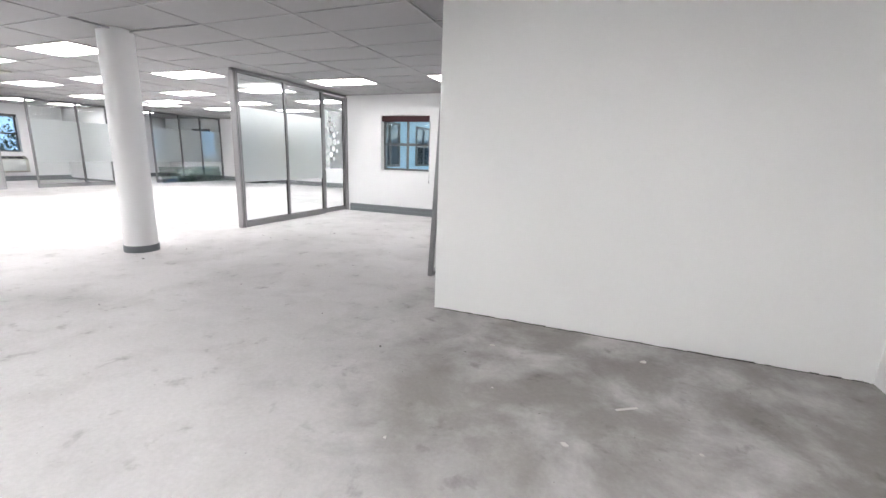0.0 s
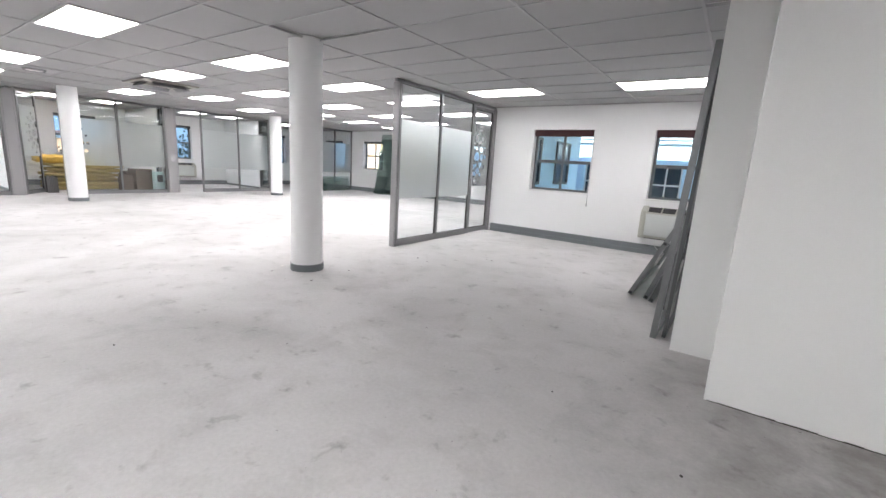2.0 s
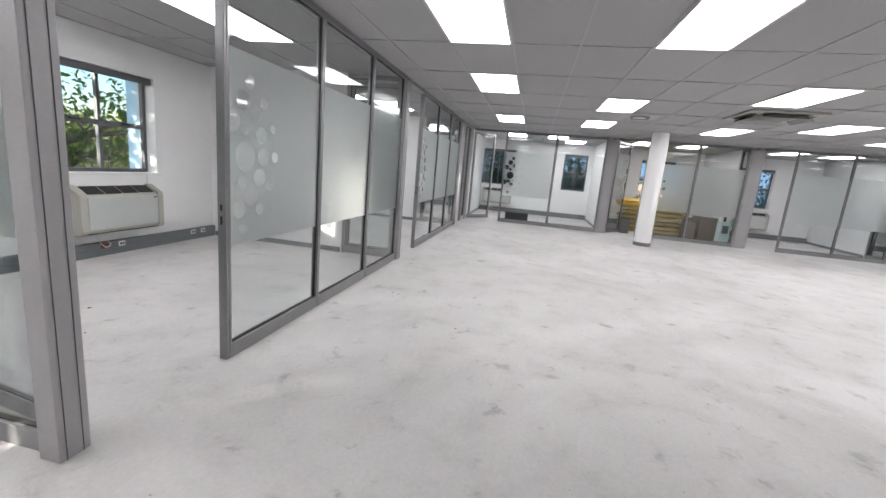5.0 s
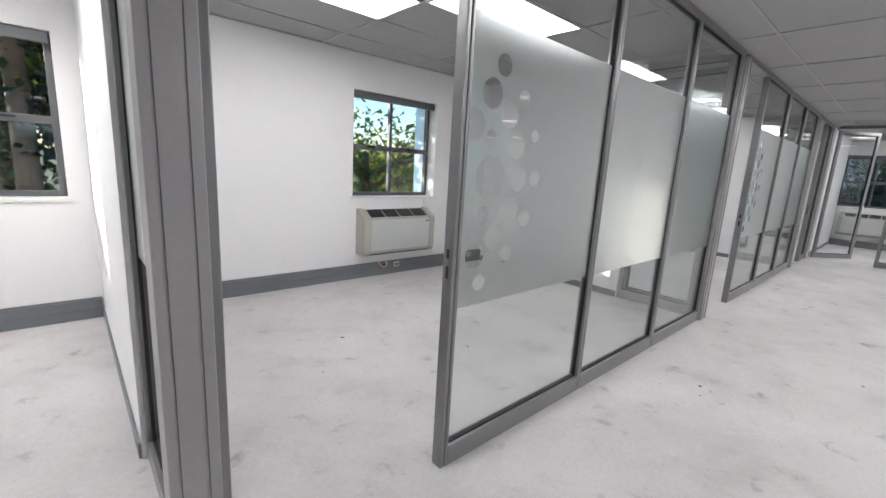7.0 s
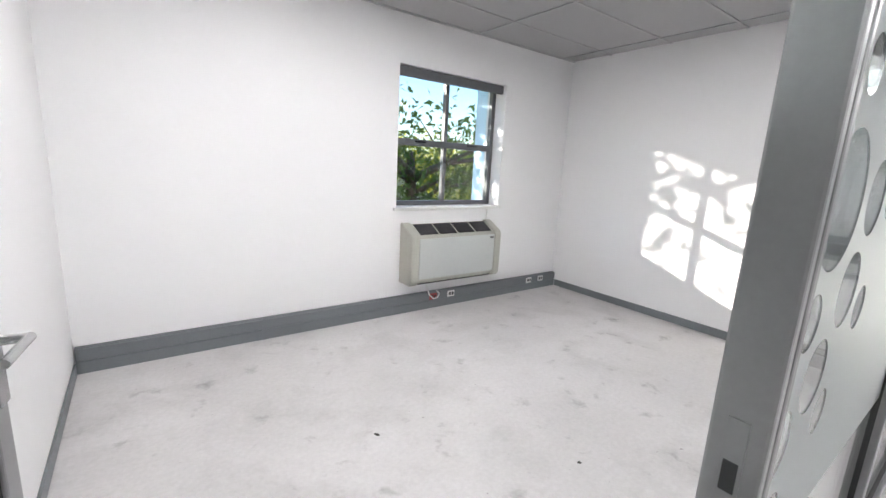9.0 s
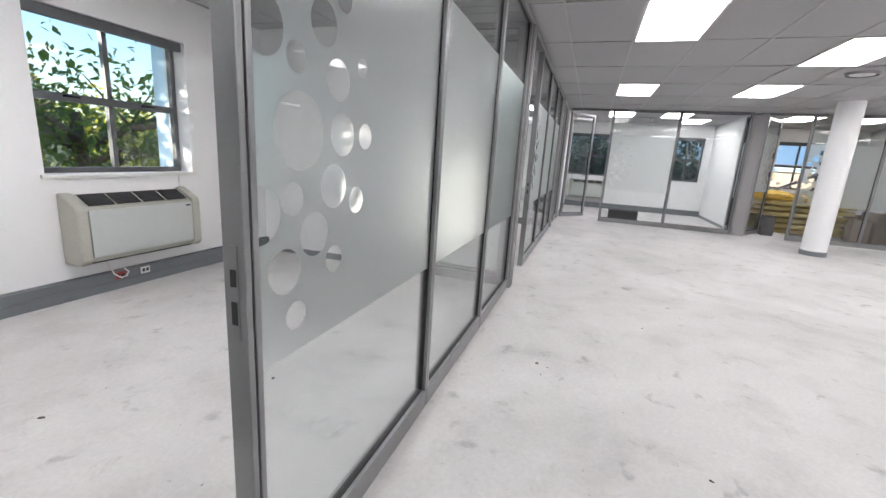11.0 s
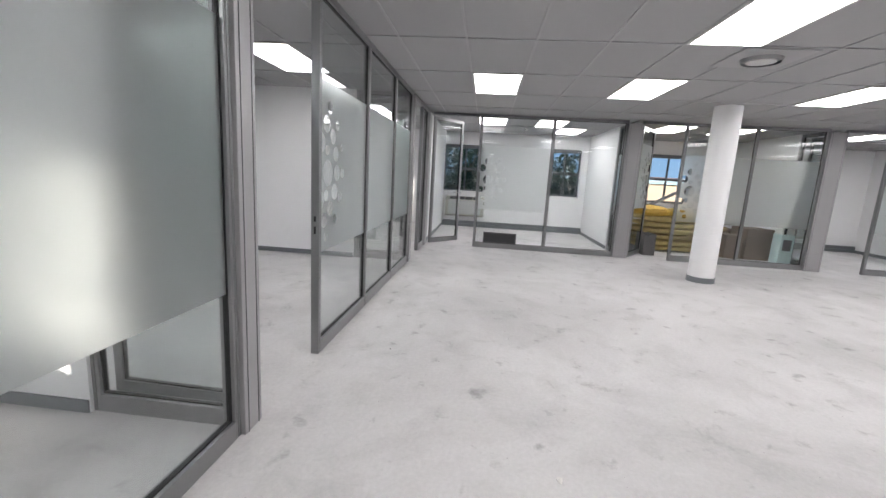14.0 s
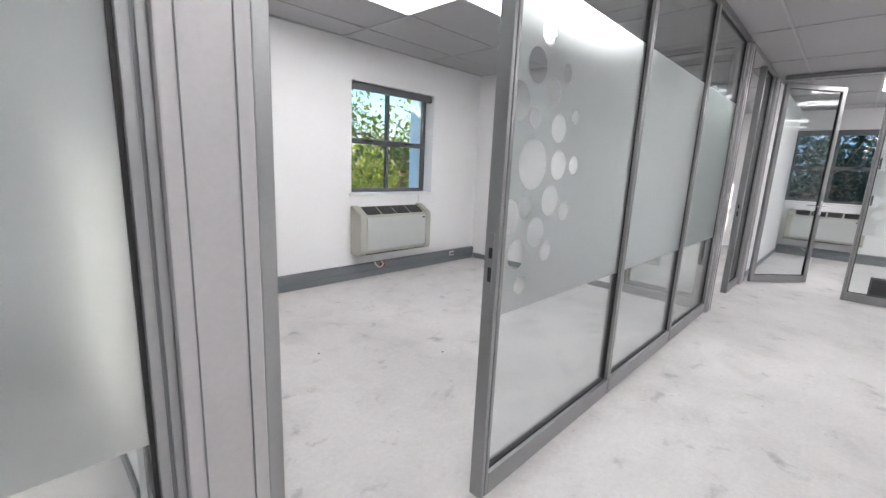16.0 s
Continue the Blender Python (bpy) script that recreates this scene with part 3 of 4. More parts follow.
def fan_coil(m, w=1.075):
    """Local x along the wall, local y out of it."""
    e = thing("fan_coil_unit", "wall-hung cream fan coil unit under a window, pale grey front", "air conditioner", m, "fan coil units")

    def slab(x0, x1, prof):
        bm = bmesh.new()
        a, b = [bm.verts.new((x0, y, z)) for y, z in prof], [bm.verts.new((x1, y, z)) for y, z in prof]
        n = len(prof)
        bm.faces.new(a)
        bm.faces.new(b[::-1])
        for k in range(n):
            bm.faces.new((a[k], a[(k + 1) % n], b[(k + 1) % n], b[k]))
        bmesh.ops.bevel(bm, geom=bm.edges[:], offset=0.006, segments=2, affect="EDGES")
        return bm

    cap = [(0, 0.30), (0.185, 0.30), (0.215, 0.34), (0.215, 0.735), (0.20, 0.77), (0.035, 0.86), (0, 0.86)]
    part("side_cap", slab(0, 0.085, cap), M_BEIGE, e)
    part("side_cap", slab(w - 0.085, w, cap), M_BEIGE, e)
    part("body", slab(0.08, w - 0.08, [(0, 0.315), (0.18, 0.315), (0.2, 0.345), (0.2, 0.73), (0.19, 0.755), (0.03, 0.845), (0, 0.845)]), M_BEIGE, e)
    part("front_panel", boxes(((0.088, 0.2005, 0.36), (w - 0.088, 0.212, 0.735)), bevel=0.004), M_PANEL, e, "pale grey front panel")
    part("bottom_strip", boxes(((0.09, 0.02, 0.302), (w - 0.09, 0.17, 0.3145))), M_BLACK, e)
    n = 4
    gw = (w - 0.2) / n
    for k in range(n):
        x0 = 0.1 + k * gw + 0.012
        g = part("grille", boxes(((0, 0.012, 0.0), (gw - 0.024, 0.165, 0.004))), M_BLACK, e, "dark slotted air grille")
        g.matrix_basis = pose(x0, 0.033, 0.848, -29.4)
        for j in range(8):
            y = 0.018 + j * 0.018
            part("slat", boxes(((0, y, 0.0042), (gw - 0.024, y + 0.006, 0.009))), M_GRILLE, g)
    part("badge", boxes(((0.10, 0.2125, 0.70), (0.15, 0.2145, 0.715))), M_BLACK, e)
    bm = bmesh.new()
    pts = [(w - x, y, z) for x, y, z in ((0.26, 0.06, 0.31), (0.265, 0.085, 0.24), (0.29, 0.10, 0.16), (0.34, 0.105, 0.115), (0.39, 0.10, 0.12), (0.42, 0.085, 0.15), (0.40, 0.06, 0.18))]
    for p, q in zip(pts, pts[1:]):
        tube(bm, p, q, 0.006, seg=8)
    part("cable", bm, M_WHITE, e, "white looped cable")
    bm = boxes(((0.03, 0.0, 0.861), (0.038, 0.008, 0.971)))
    part("conduit", bm, M_WHITE, e)
    return e


unit = fan_coil(pose(-8.645, SW, 0))
for m in (pose(-13.31, SW, 0), pose(-1.89, NE, 0, 0, 0, 180), pose(WW, 0.42, 0, 0, 0, -90), pose(WW, 8.9, 0, 0, 0, -90), pose(-11.6, NW, 0, 0, 0, 180), pose(-18.5, SW, 0)):
    copy_thing(unit, m)

# ---- ceiling cassette, round diffuser, detectors ----


def cassette(x, y, s=0.98):
    e = thing("ceiling_cassette", "off-white ceiling cassette air conditioner with open flaps", "air conditioner", pose(x, y, H))
    h = s / 2
    part("fascia", boxes(((-h, -h, -0.03), (h, -h + 0.2, 0.0)), ((-h, h - 0.2, -0.03), (h, h, 0.0)), ((-h, -h + 0.2, -0.03), (-h + 0.2, h - 0.2, 0.0)), ((h - 0.2, -h + 0.2, -0.03), (h, h - 0.2, 0.0)), bevel=0.008), M_BEIGE, e)
    part("grille", boxes(((-h + 0.2, -h + 0.2, -0.024), (h - 0.2, h - 0.2, -0.004))), M_GRILLE, e, "dark intake grille")
    for k in range(12):
        y0 = -h + 0.225 + k * 0.046
        part("slat", boxes(((-h + 0.21, y0, -0.032), (h - 0.21, y0 + 0.012, -0.0245))), M_BEIGE, e)
    for a in range(4):
        bm = boxes(((-0.3, h - 0.15, -0.034), (0.3, h - 0.06, -0.0305)))
        ob = part("outlet", bm, M_BLACK, e)
        ob.matrix_basis = pose(0, 0, 0, 0, 0, 90 * a)
        bm = boxes(((-0.29, 0, -0.004), (0.29, 0.085, 0.0)), bevel=0.002)
        ob = part("flap", bm, M_ALU, e)
        ob.matrix_basis = pose(0, 0, 0, 0, 0, 90 * a) @ pose(0, h - 0.15, -0.034, -38, 0, 0)


def round_diffuser(x, y):
    e = thing("ceiling_diffuser", "square ceiling plate with a round white air diffuser", "air vent", pose(x, y, H))
    part("plate", boxes(((-0.3, -0.3, -0.007), (0.3, 0.3, -0.001)), bevel=0.002), M_TEE, e)
    bm = bmesh.new()
    bmesh.ops.create_circle(bm, segments=40, radius=0.17)
    r = bmesh.ops.extrude_edge_only(bm, edges=bm.edges[:])
    vs = [v for v in r["geom"] if isinstance(v, bmesh.types.BMVert)]
    bmesh.ops.translate(bm, verts=vs, vec=(0, 0, -0.03))
    bmesh.ops.scale(bm, verts=vs, vec=(0.9, 0.9, 1))
    bmesh.ops.translate(bm, verts=bm.verts[:], vec=(0, 0, -0.0075))
    part("ring", bm, M_ALU, e, "grey diffuser ring")
    bm = bmesh.new()
    tube(bm, (0, 0, -0.008), (0, 0, -0.034), 0.09, 0.12, seg=32)
    part("disc", bm, M_WHITE, e)


cassette(-11.35, 4.55)
round_diffuser(-12.2, 2.86)


def detector(x, y):
    e = thing("smoke_detector", "small round white smoke detector on the ceiling", "detector", pose(x, y, H))
    bm = bmesh.new()
    tube(bm, (0, 0, 0.004), (0, 0, -0.015), 0.05, seg=24)
    tube(bm, (0, 0, -0.0155), (0, 0, -0.045), 0.042, 0.03, seg=24)
    part("housing", bm, M_WHITE, e)


detector(-18.4, 1.3)

# ---- black vent at the foot of the west glazing ----


def floor_vent(m):
    e = thing("transfer_grille", "black louvred grille set in the foot of the glazing", "air vent", m)
    part("frame", boxes(((0, 0, 0), (0.66, 0.012, 0.022)), ((0, 0, 0.20), (0.66, 0.012, 0.222)), ((0, 0, 0.0225), (0.02, 0.012, 0.1995)), ((0.64, 0, 0.0225), (0.66, 0.012, 0.1995))), M_GRILLE, e)
    part("backing", boxes(((0.02, 0.0, 0.0225), (0.64, 0.003, 0.1995))), M_BLACK, e)
    for k in range(9):
        z = 0.028 + k * 0.019
        ob = part("louvre", boxes(((0.021, -0.0015, -0.008), (0.639, 0.0015, 0.008))), M_GRILLE, e)
        ob.matrix_basis = pose(0, 0.0095, z + 0.005, 35)


floor_vent(pose(XC + 0.0265, 0.46, 0.101, 0, 0, 90) @ pose(0, -0.012, 0))

# ---- dismantled frames leaning on the pier ----
M_MILL = plain("scuffed_mill_aluminium", (0.24, 0.245, 0.25), 0.4, metal=0.6, grain=40, vary=0.12, bump=0.01)


def lean_frame(foot, top, length, label, depth=0.05, bars=(), material=None, pane=False, caps=True):
    """A frame standing on one long side: its foot runs along y from foot, and its head rests at the height and place of top."""
    e = thing("partition_frame", label, "frame", group="dismantled frames")
    up = Vector((top[0] - foot[0], 0, top[2] - foot[2]))
    w = up.length
    a = math.degrees(math.atan2(up.x, up.z))
    e.matrix_basis = pose(foot[0], foot[1], foot[2], 0, a, 0)
    mt, t = material or M_MILL, 0.05
    part("bottom_rail", boxes(((-depth / 2, 0, 0), (depth / 2, length, t)), bevel=0.003), mt, e)
    part("top_rail", boxes(((-depth / 2, 0, w - t), (depth / 2, length, w)), bevel=0.003), mt, e)
    for y in (0.0, length - t, *bars):
        part("stile", boxes(((-depth / 2, y, t), (depth / 2, y + t, w - t)), bevel=0.003), mt, e)
        if caps and y == 0.0:
            for z in (0.012, w * 0.62, w - 0.045):
                part("end_cap", boxes(((-depth / 2 + 0.008, y - 0.004, z), (depth / 2 - 0.008, y - 0.0002, z + 0.03))), M_BLACK, e)
    if pane:
        part("pane", boxes(((-0.004, t, t), (0.004, length - t, w - t))), M_SHEET, e)
    return e


lean_frame((-2.47, 5.78, 0.012), (-2.02, 5.78, 1.02), 1.9, "dull aluminium partition frame leaning on the pier", pane=True)
lean_frame((-2.29, 5.70, 0.012), (-1.98, 5.70, 0.92), 1.8, "dull aluminium partition frame leaning on the pier", bars=(0.9,))
lean_frame((-2.22, 5.62, 0.012), (-1.925, 5.62, 0.90), 1.8, "dull aluminium partition frame leaning on the pier", bars=(0.6,), material=M_ALUD)
lean_frame((-2.06, 5.40, 0.012), (-1.915, 5.40, 1.3), 1.4, "dark grey aluminium frame leaning on the pier", material=M_ALUD)
lean_frame((-2.02, 4.50, 0.006), (-1.905, 4.50, 2.38), 0.82, "tall dull aluminium door frame leaning on the pier", depth=0.05, caps=False)
lean_frame((-1.945, 4.56, 0.012), (-1.888, 4.56, 2.2), 0.80, "dark grey aluminium frame leaning on the pier", depth=0.03, material=M_ALUD, caps=False)

# ---- sheets of glass leaning at the far end ----


def glass_sheet(m, w, hgt, tilt):
    """Local x along its foot; it leans back towards the local y."""
    e = thing("glass_sheet", "loose sheet of green-edged glass leaning upright", "glass", m @ pose(0, 0, 0, -tilt))
    bm = boxes(((0, -0.005, 0.003), (w, 0.005, hgt)), bevel=0.0015)
    part("sheet", bm, M_SHEET, e)


glass_sheet(pose(-14.36, 13.68, 0), 1.1, 2.5, 9.5)
glass_sheet(pose(-14.30, 13.62, 0), 0.95, 2.3, 10)
glass_sheet(pose(-14.22, 13.46, 0), 0.6, 0.78, 20)
glass_sheet(pose(-15.95, 11.15, 0, 0, 0, 90), 2.65, 0.62, 16)
glass_sheet(pose(-15.87, 11.75, 0, 0, 0, 90), 1.9, 0.55, 15)

# ---- stored goods in the west room ----
M_SACK = plain("mustard_insulation_wrap", (0.52, 0.33, 0.055), 0.55, grain=25, vary=0.25, bump=0.06, blotch=5, rand=0.15)
M_SACKB = plain("straw_insulation_wrap", (0.42, 0.33, 0.14), 0.7, grain=30, vary=0.3, bump=0.06, blotch=6, rand=0.2)
M_CARD = plain("brown_cardboard", (0.17, 0.13, 0.10), 0.8, grain=90, vary=0.12, bump=0.01)
M_TEAL = plain("pale_teal_plastic", (0.45, 0.58, 0.58), 0.35)
M_DGREY = plain("grey_carpet_tile", (0.16, 0.155, 0.155), 0.9, grain=400, vary=0.2)


def pillow(m, lx, ly, lz, material, label, seed, name="insulation_bag"):
    """A slack wrapped bundle with sagging edges and creases."""
    bm = bmesh.new()
    bmesh.ops.create_cube(bm, size=1)
    bmesh.ops.subdivide_edges(bm, edges=bm.edges[:], cuts=7, use_grid_fill=True)
    for v in bm.verts:
        p = v.co.copy()
        e = max(abs(p.x), abs(p.y)) * 2
        pinch = 1 - 0.55 * max(0, e - 0.55) ** 1.3 / 0.35
        sag = noise.noise(Vector((p.x * 5 + seed, p.y * 5, p.z * 3))) * 0.13
        fold = noise.noise(Vector((p.x * 13, p.y * 11 + seed, p.z * 9))) * 0.05
        v.co = Vector((p.x * lx * (1 + fold), p.y * ly * (1 + fold), ((p.z * pinch) + (sag + fold) * (0.3 if p.z < 0 else 1)) * lz))
    low = min(v.co.z for v in bm.verts)
    bmesh.ops.translate(bm, verts=bm.verts[:], vec=(0, 0, -low))
    ob = mesh_ob(name, bm, material, True)
    ob.matrix_basis = m
    return tagged(ob, label, "insulation", "insulation stack")


rng = random.Random(11)
z = 0.0
for k in range(6):
    t = 0.15
    pillow(pose(-18.0 + rng.uniform(-0.06, 0.06), 4.85 + rng.uniform(-0.08, 0.08), z - 0.012 * (k > 0), 0, 0, 90 + rng.uniform(-5, 5)), 1.7, 1.0, t, M_SACKB, "flattened straw-yellow wrapped insulation bundle in a stack", k)
    z += t * 0.86
for k, (dx, dy, w) in enumerate(((0.05, -0.42, 0.8), (-0.05, 0.02, 0.75))):
    pillow(pose(-18.0 + dx, 4.6 + dy, z - 0.02, 0, 0, 80 + 15 * k), w, 0.7, 0.24 - 0.06 * k, M_SACK, "bulging mustard-yellow insulation bag on the stack", 20 + k)


def carton(m, lx, ly, lz, label):
    e = thing("cardboard_box", label, "box", m, "cartons")
    part("carton", boxes(((0, 0, 0), (lx, ly, lz)), bevel=0.006), M_CARD, e)
    part("tape", boxes(((0, ly / 2 - 0.025, lz + 0.0003), (lx, ly / 2 + 0.025, lz + 0.0012))), M_SACKB, e, "pale packing tape")
    part("flap", boxes(((0.004, 0.004, lz + 0.0015), (lx - 0.004, ly / 2 - 0.004, lz + 0.005))), M_CARD, e)


carton(pose(-17.75, 5.95, 0, 0, 0, 4), 0.55, 0.55, 0.66, "closed brown cardboard carton")
carton(pose(-17.6, 5.62, 0, 0, 0, -6), 0.4, 0.32, 0.5, "closed brown cardboard carton")
carton(pose(-18.35, 5.9, 0, 0, 0, 2), 0.55, 0.6, 0.55, "closed brown cardboard carton")


def board_stack(m, n, w, h, material, label):
    e = thing("board_stack", label, "boards", m)
    for k in range(n):
        part("board", boxes(((0, k * 0.034, 0), (w, k * 0.034 + 0.026, h - 0.012 * (k % 3))), bevel=0.003), material, e)


board_stack(pose(-17.35, 3.80, 0, 0, 0, 0), 7, 0.5, 0.44, M_DGREY, "grey boards stood on edge in a stack")


def water_cooler(m):
    e = thing("water_cooler", "pale teal and white water dispenser", "dispenser", m)
    part("cabinet", boxes(((0, 0, 0.02), (0.26, 0.26, 0.62)), bevel=0.02), M_TEAL, e)
    part("recess", boxes(((0.2605, 0.05, 0.30), (0.262, 0.21, 0.52))), M_GRILLE, e)
    part("head", boxes(((0.02, 0.01, 0.621), (0.24, 0.05, 0.96)), ((0.02, 0.21, 0.621), (0.24, 0.25, 0.96)), ((0.02, 0.0505, 0.90), (0.24, 0.2095, 0.96)), bevel=0.012), M_WHITE, e)
    part("bottle", tube(bmesh.new(), (0.13, 0.13, 0.6205), (0.13, 0.13, 0.82), 0.035, seg=20), M_BLACK, e)
    for x, y in ((0.03, 0.03), (0.23, 0.03), (0.03, 0.23), (0.23, 0.23)):
        part("foot", tube(bmesh.new(), (x, y, 0), (x, y, 0.022), 0.015, seg=10), M_BLACK, e)


water_cooler(pose(-17.0, 6.35, 0))
# steel pipe leaning in the window of the store
e = thing("metal_pole", "grey metal pole leaning across the stack", "pole")
part("pole", tube(bmesh.new(), (-17.9, 3.85, 0.8), (-19.6, 5.9, 1.55), 0.04, seg=20), M_ALU, e)

# ---- blind cords at the near windows ----
for k, (x, m) in enumerate(((-3.98, 0), (-1.9, 0))):
    e = thing("blind_cord", "dark hanging blind cord with a toggle", "cord", pose(x, NE - 0.02, 0))
    part("cord", tube(bmesh.new(), (0, 0, 0.80), (0, 0, 2.05), 0.003, seg=8), M_BLACK, e)
    part("toggle", tube(bmesh.new(), (0, 0, 0.74), (0, 0, 0.80), 0.009, 0.005, seg=10), M_BLACK, e)

# ---- debris on the floor ----
M_CHIP = plain("dark_adhesive_chip", (0.05, 0.045, 0.04), 0.8)
M_SCRAP = plain("pale_plaster_crumb", (0.62, 0.60, 0.57), 0.85)
rng = random.Random(21)


def crumb(x, y, s, material, label):
    bm = bmesh.new()
    bmesh.ops.create_icosphere(bm, subdivisions=1, radius=1)
    for v in bm.verts:
        v.co *= rng.uniform(0.6, 1.2)
        v.co.x *= s * rng.uniform(0.8, 1.8)
        v.co.y *= s
        v.co.z = max(v.co.z, -0.4) * s * 0.45
    low = min(v.co.z for v in bm.verts)
    bmesh.ops.translate(bm, verts=bm.verts[:], vec=(0, 0, -low - 0.0005))
    ob = mesh_ob("floor_debris", bm, material)
    ob.matrix_basis = pose(x, y, 0, 0, 0, rng.uniform(0, 360))
    tagged(ob, label, "debris", "floor debris")


for x, y in ((-1.55, 2.7), (-2.3, 3.0), (-5.3, 5.4), (-5.1, 5.25), (-4.6, 6.1), (-4.45, 6.0), (-3.5, 3.3), (-3.0, 4.4), (-4.9, 1.6), (-4.2, 2.4), (-8.1, -0.25), (-8.25, -0.3), (-8.0, -0.1),
             (-6.6, -2.3), (-6.1, -1.9), (-7.3, -1.6), (-7.4, 0.6), (-9.2, 0.5), (-10.9, -0.25), (-12.1, 0.6), (-11.0, -2.4), (-11.6, -1.9), (-5.45, 3.6), (-5.6, 3.45), (-6.1, 3.5), (-5.5, 4.1), (-3.3, 1.2), (-2.9, 5.3)):
    crumb(x + rng.uniform(-0.1, 0.1), y + rng.uniform(-0.1, 0.1), rng.uniform(0.006, 0.013), M_CHIP, "small dark crumb on the bare floor")
for x, y in ((-0.3, 2.2), (-0.75, 2.55), (0.3, 2.4), (-1.1, 1.9), (-5.62, 3.6), (-6.15, 3.7), (-5.7, 4.08), (-6.0, 4.05), (-2.35, 6.2), (-9.7, 0.9), (-0.9, 3.1), (0.1, 3.3)):
    crumb(x, y, rng.uniform(0.008, 0.02), M_SCRAP, "pale plaster crumb on the bare floor")
e = mesh_ob("wood_sliver", boxes(((0, 0, 0), (0.13, 0.012, 0.006)), bevel=0.002), M_SCRAP)
e.matrix_basis = pose(-0.07, 2.61, 0, 0, 0, 33)
tagged(e, "thin pale sliver of wood on the floor", "debris")
# ragged, dark foot of the plastered block
rng = random.Random(9)
bm = bmesh.new()
x = -1.57
while x < 1.42:
    w = rng.uniform(0.02, 0.09)
    box(bm, (x, 3.6255 - rng.uniform(0, 0.003), 0.0), (min(x + w, 1.44), 3.6295, rng.uniform(0.002, 0.009)))
    x += w
structure("plaster_edge", bm, M_CHIP, "ragged dark edge where skirting was pulled off")

# ---- outside ----
GROUND = -3.4
M_GRASS = plain("garden_ground", (0.07, 0.09, 0.035), 0.95, grain=3, vary=0.4, bump=0.05, blotch=0.3)
structure("ground", boxes(((-700, -700, GROUND - 0.2), (700, 700, GROUND))), M_GRASS, "grassy ground around the building")
M_BARK = plain("brown_bark", (0.17, 0.12, 0.08), 0.9, grain=22, vary=0.4, bump=0.08, blotch=4)
M_FACADE = plain("pale_render", (0.62, 0.82, 0.97), 0.85, grain=50, vary=0.05)
M_ORANGE = plain("apricot_render", (0.68, 0.50, 0.36), 0.85, grain=50, vary=0.06)
M_ROOF = plain("clay_roof_tile", (0.32, 0.20, 0.16), 0.8, grain=14, vary=0.25, bump=0.05)
M_DARKWIN = plain("dark_window_glass", (0.02, 0.03, 0.045), 0.08)


def leafy(name, colour, back):
    m, t, n, b = nodes_of(name)
    lk = t.links.new
    geo = n.new("ShaderNodeNewGeometry")
    hs = n.new("ShaderNodeHueSaturation")
    hs.inputs["Color"].default_value = (*colour, 1)
    mr = n.new("ShaderNodeMapRange")
    mr.inputs[3].default_value, mr.inputs[4].default_value = 0.55, 1.45
    lk(geo.outputs["Random Per Island"], mr.inputs[0])
    lk(mr.outputs[0], hs.inputs["Value"])
    lk(hs.outputs["Color"], b.inputs["Base Color"])
    b.inputs["Roughness"].default_value = 0.5
    tl = n.new("ShaderNodeBsdfTranslucent")
    tl.inputs["Color"].default_value = (*back, 1)
    mx = n.new("ShaderNodeMixShader")
    mx.inputs[0].default_value = 0.45
    lk(b.outputs[0], mx.inputs[1])
    lk(tl.outputs[0], mx.inputs[2])
    lk(mx.outputs[0], n["Material Output"].inputs["Surface"])
    return m


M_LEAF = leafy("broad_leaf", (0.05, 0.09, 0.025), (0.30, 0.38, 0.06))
# leaf copy with the shade put into its colour
M_LEAFD = leafy("shaded_leaf", (0.018, 0.034, 0.02), (0.035, 0.06, 0.03))
# leaf copy with sunlight put into its yellow-green colour
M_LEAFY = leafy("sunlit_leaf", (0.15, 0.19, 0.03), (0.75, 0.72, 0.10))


def leaves(rng, clumps, count, size):
    """Many small bent leaves round the clump centres (x, y, z, radius)."""
    vs, fs = [], []
    for _ in range(count):
        cx, cy, cz, r = rng.choice(clumps)
        d = Vector((rng.gauss(0, 1), rng.gauss(0, 1), rng.gauss(0, 0.8)))
        p = Vector((cx, cy, cz)) + d * r * 0.5
        q = Euler((rng.uniform(-1.2, 1.2), rng.uniform(-1.2, 1.2), rng.uniform(0, 6.28))).to_matrix()
        s = size * rng.uniform(0.6, 1.3)
        k = len(vs)
        for x, y, z in ((-0.5, 0, 0), (-0.1, 0.24, 0.05), (0.5, 0, -0.06), (-0.1, -0.24, 0.05)):
            vs.append(tuple(p + q @ (Vector((x, y, z)) * s)))
        fs.append((k, k + 1, k + 2, k + 3))
    me = bpy.data.meshes.new("crown")
    me.from_pydata(vs, [], fs)
    return me


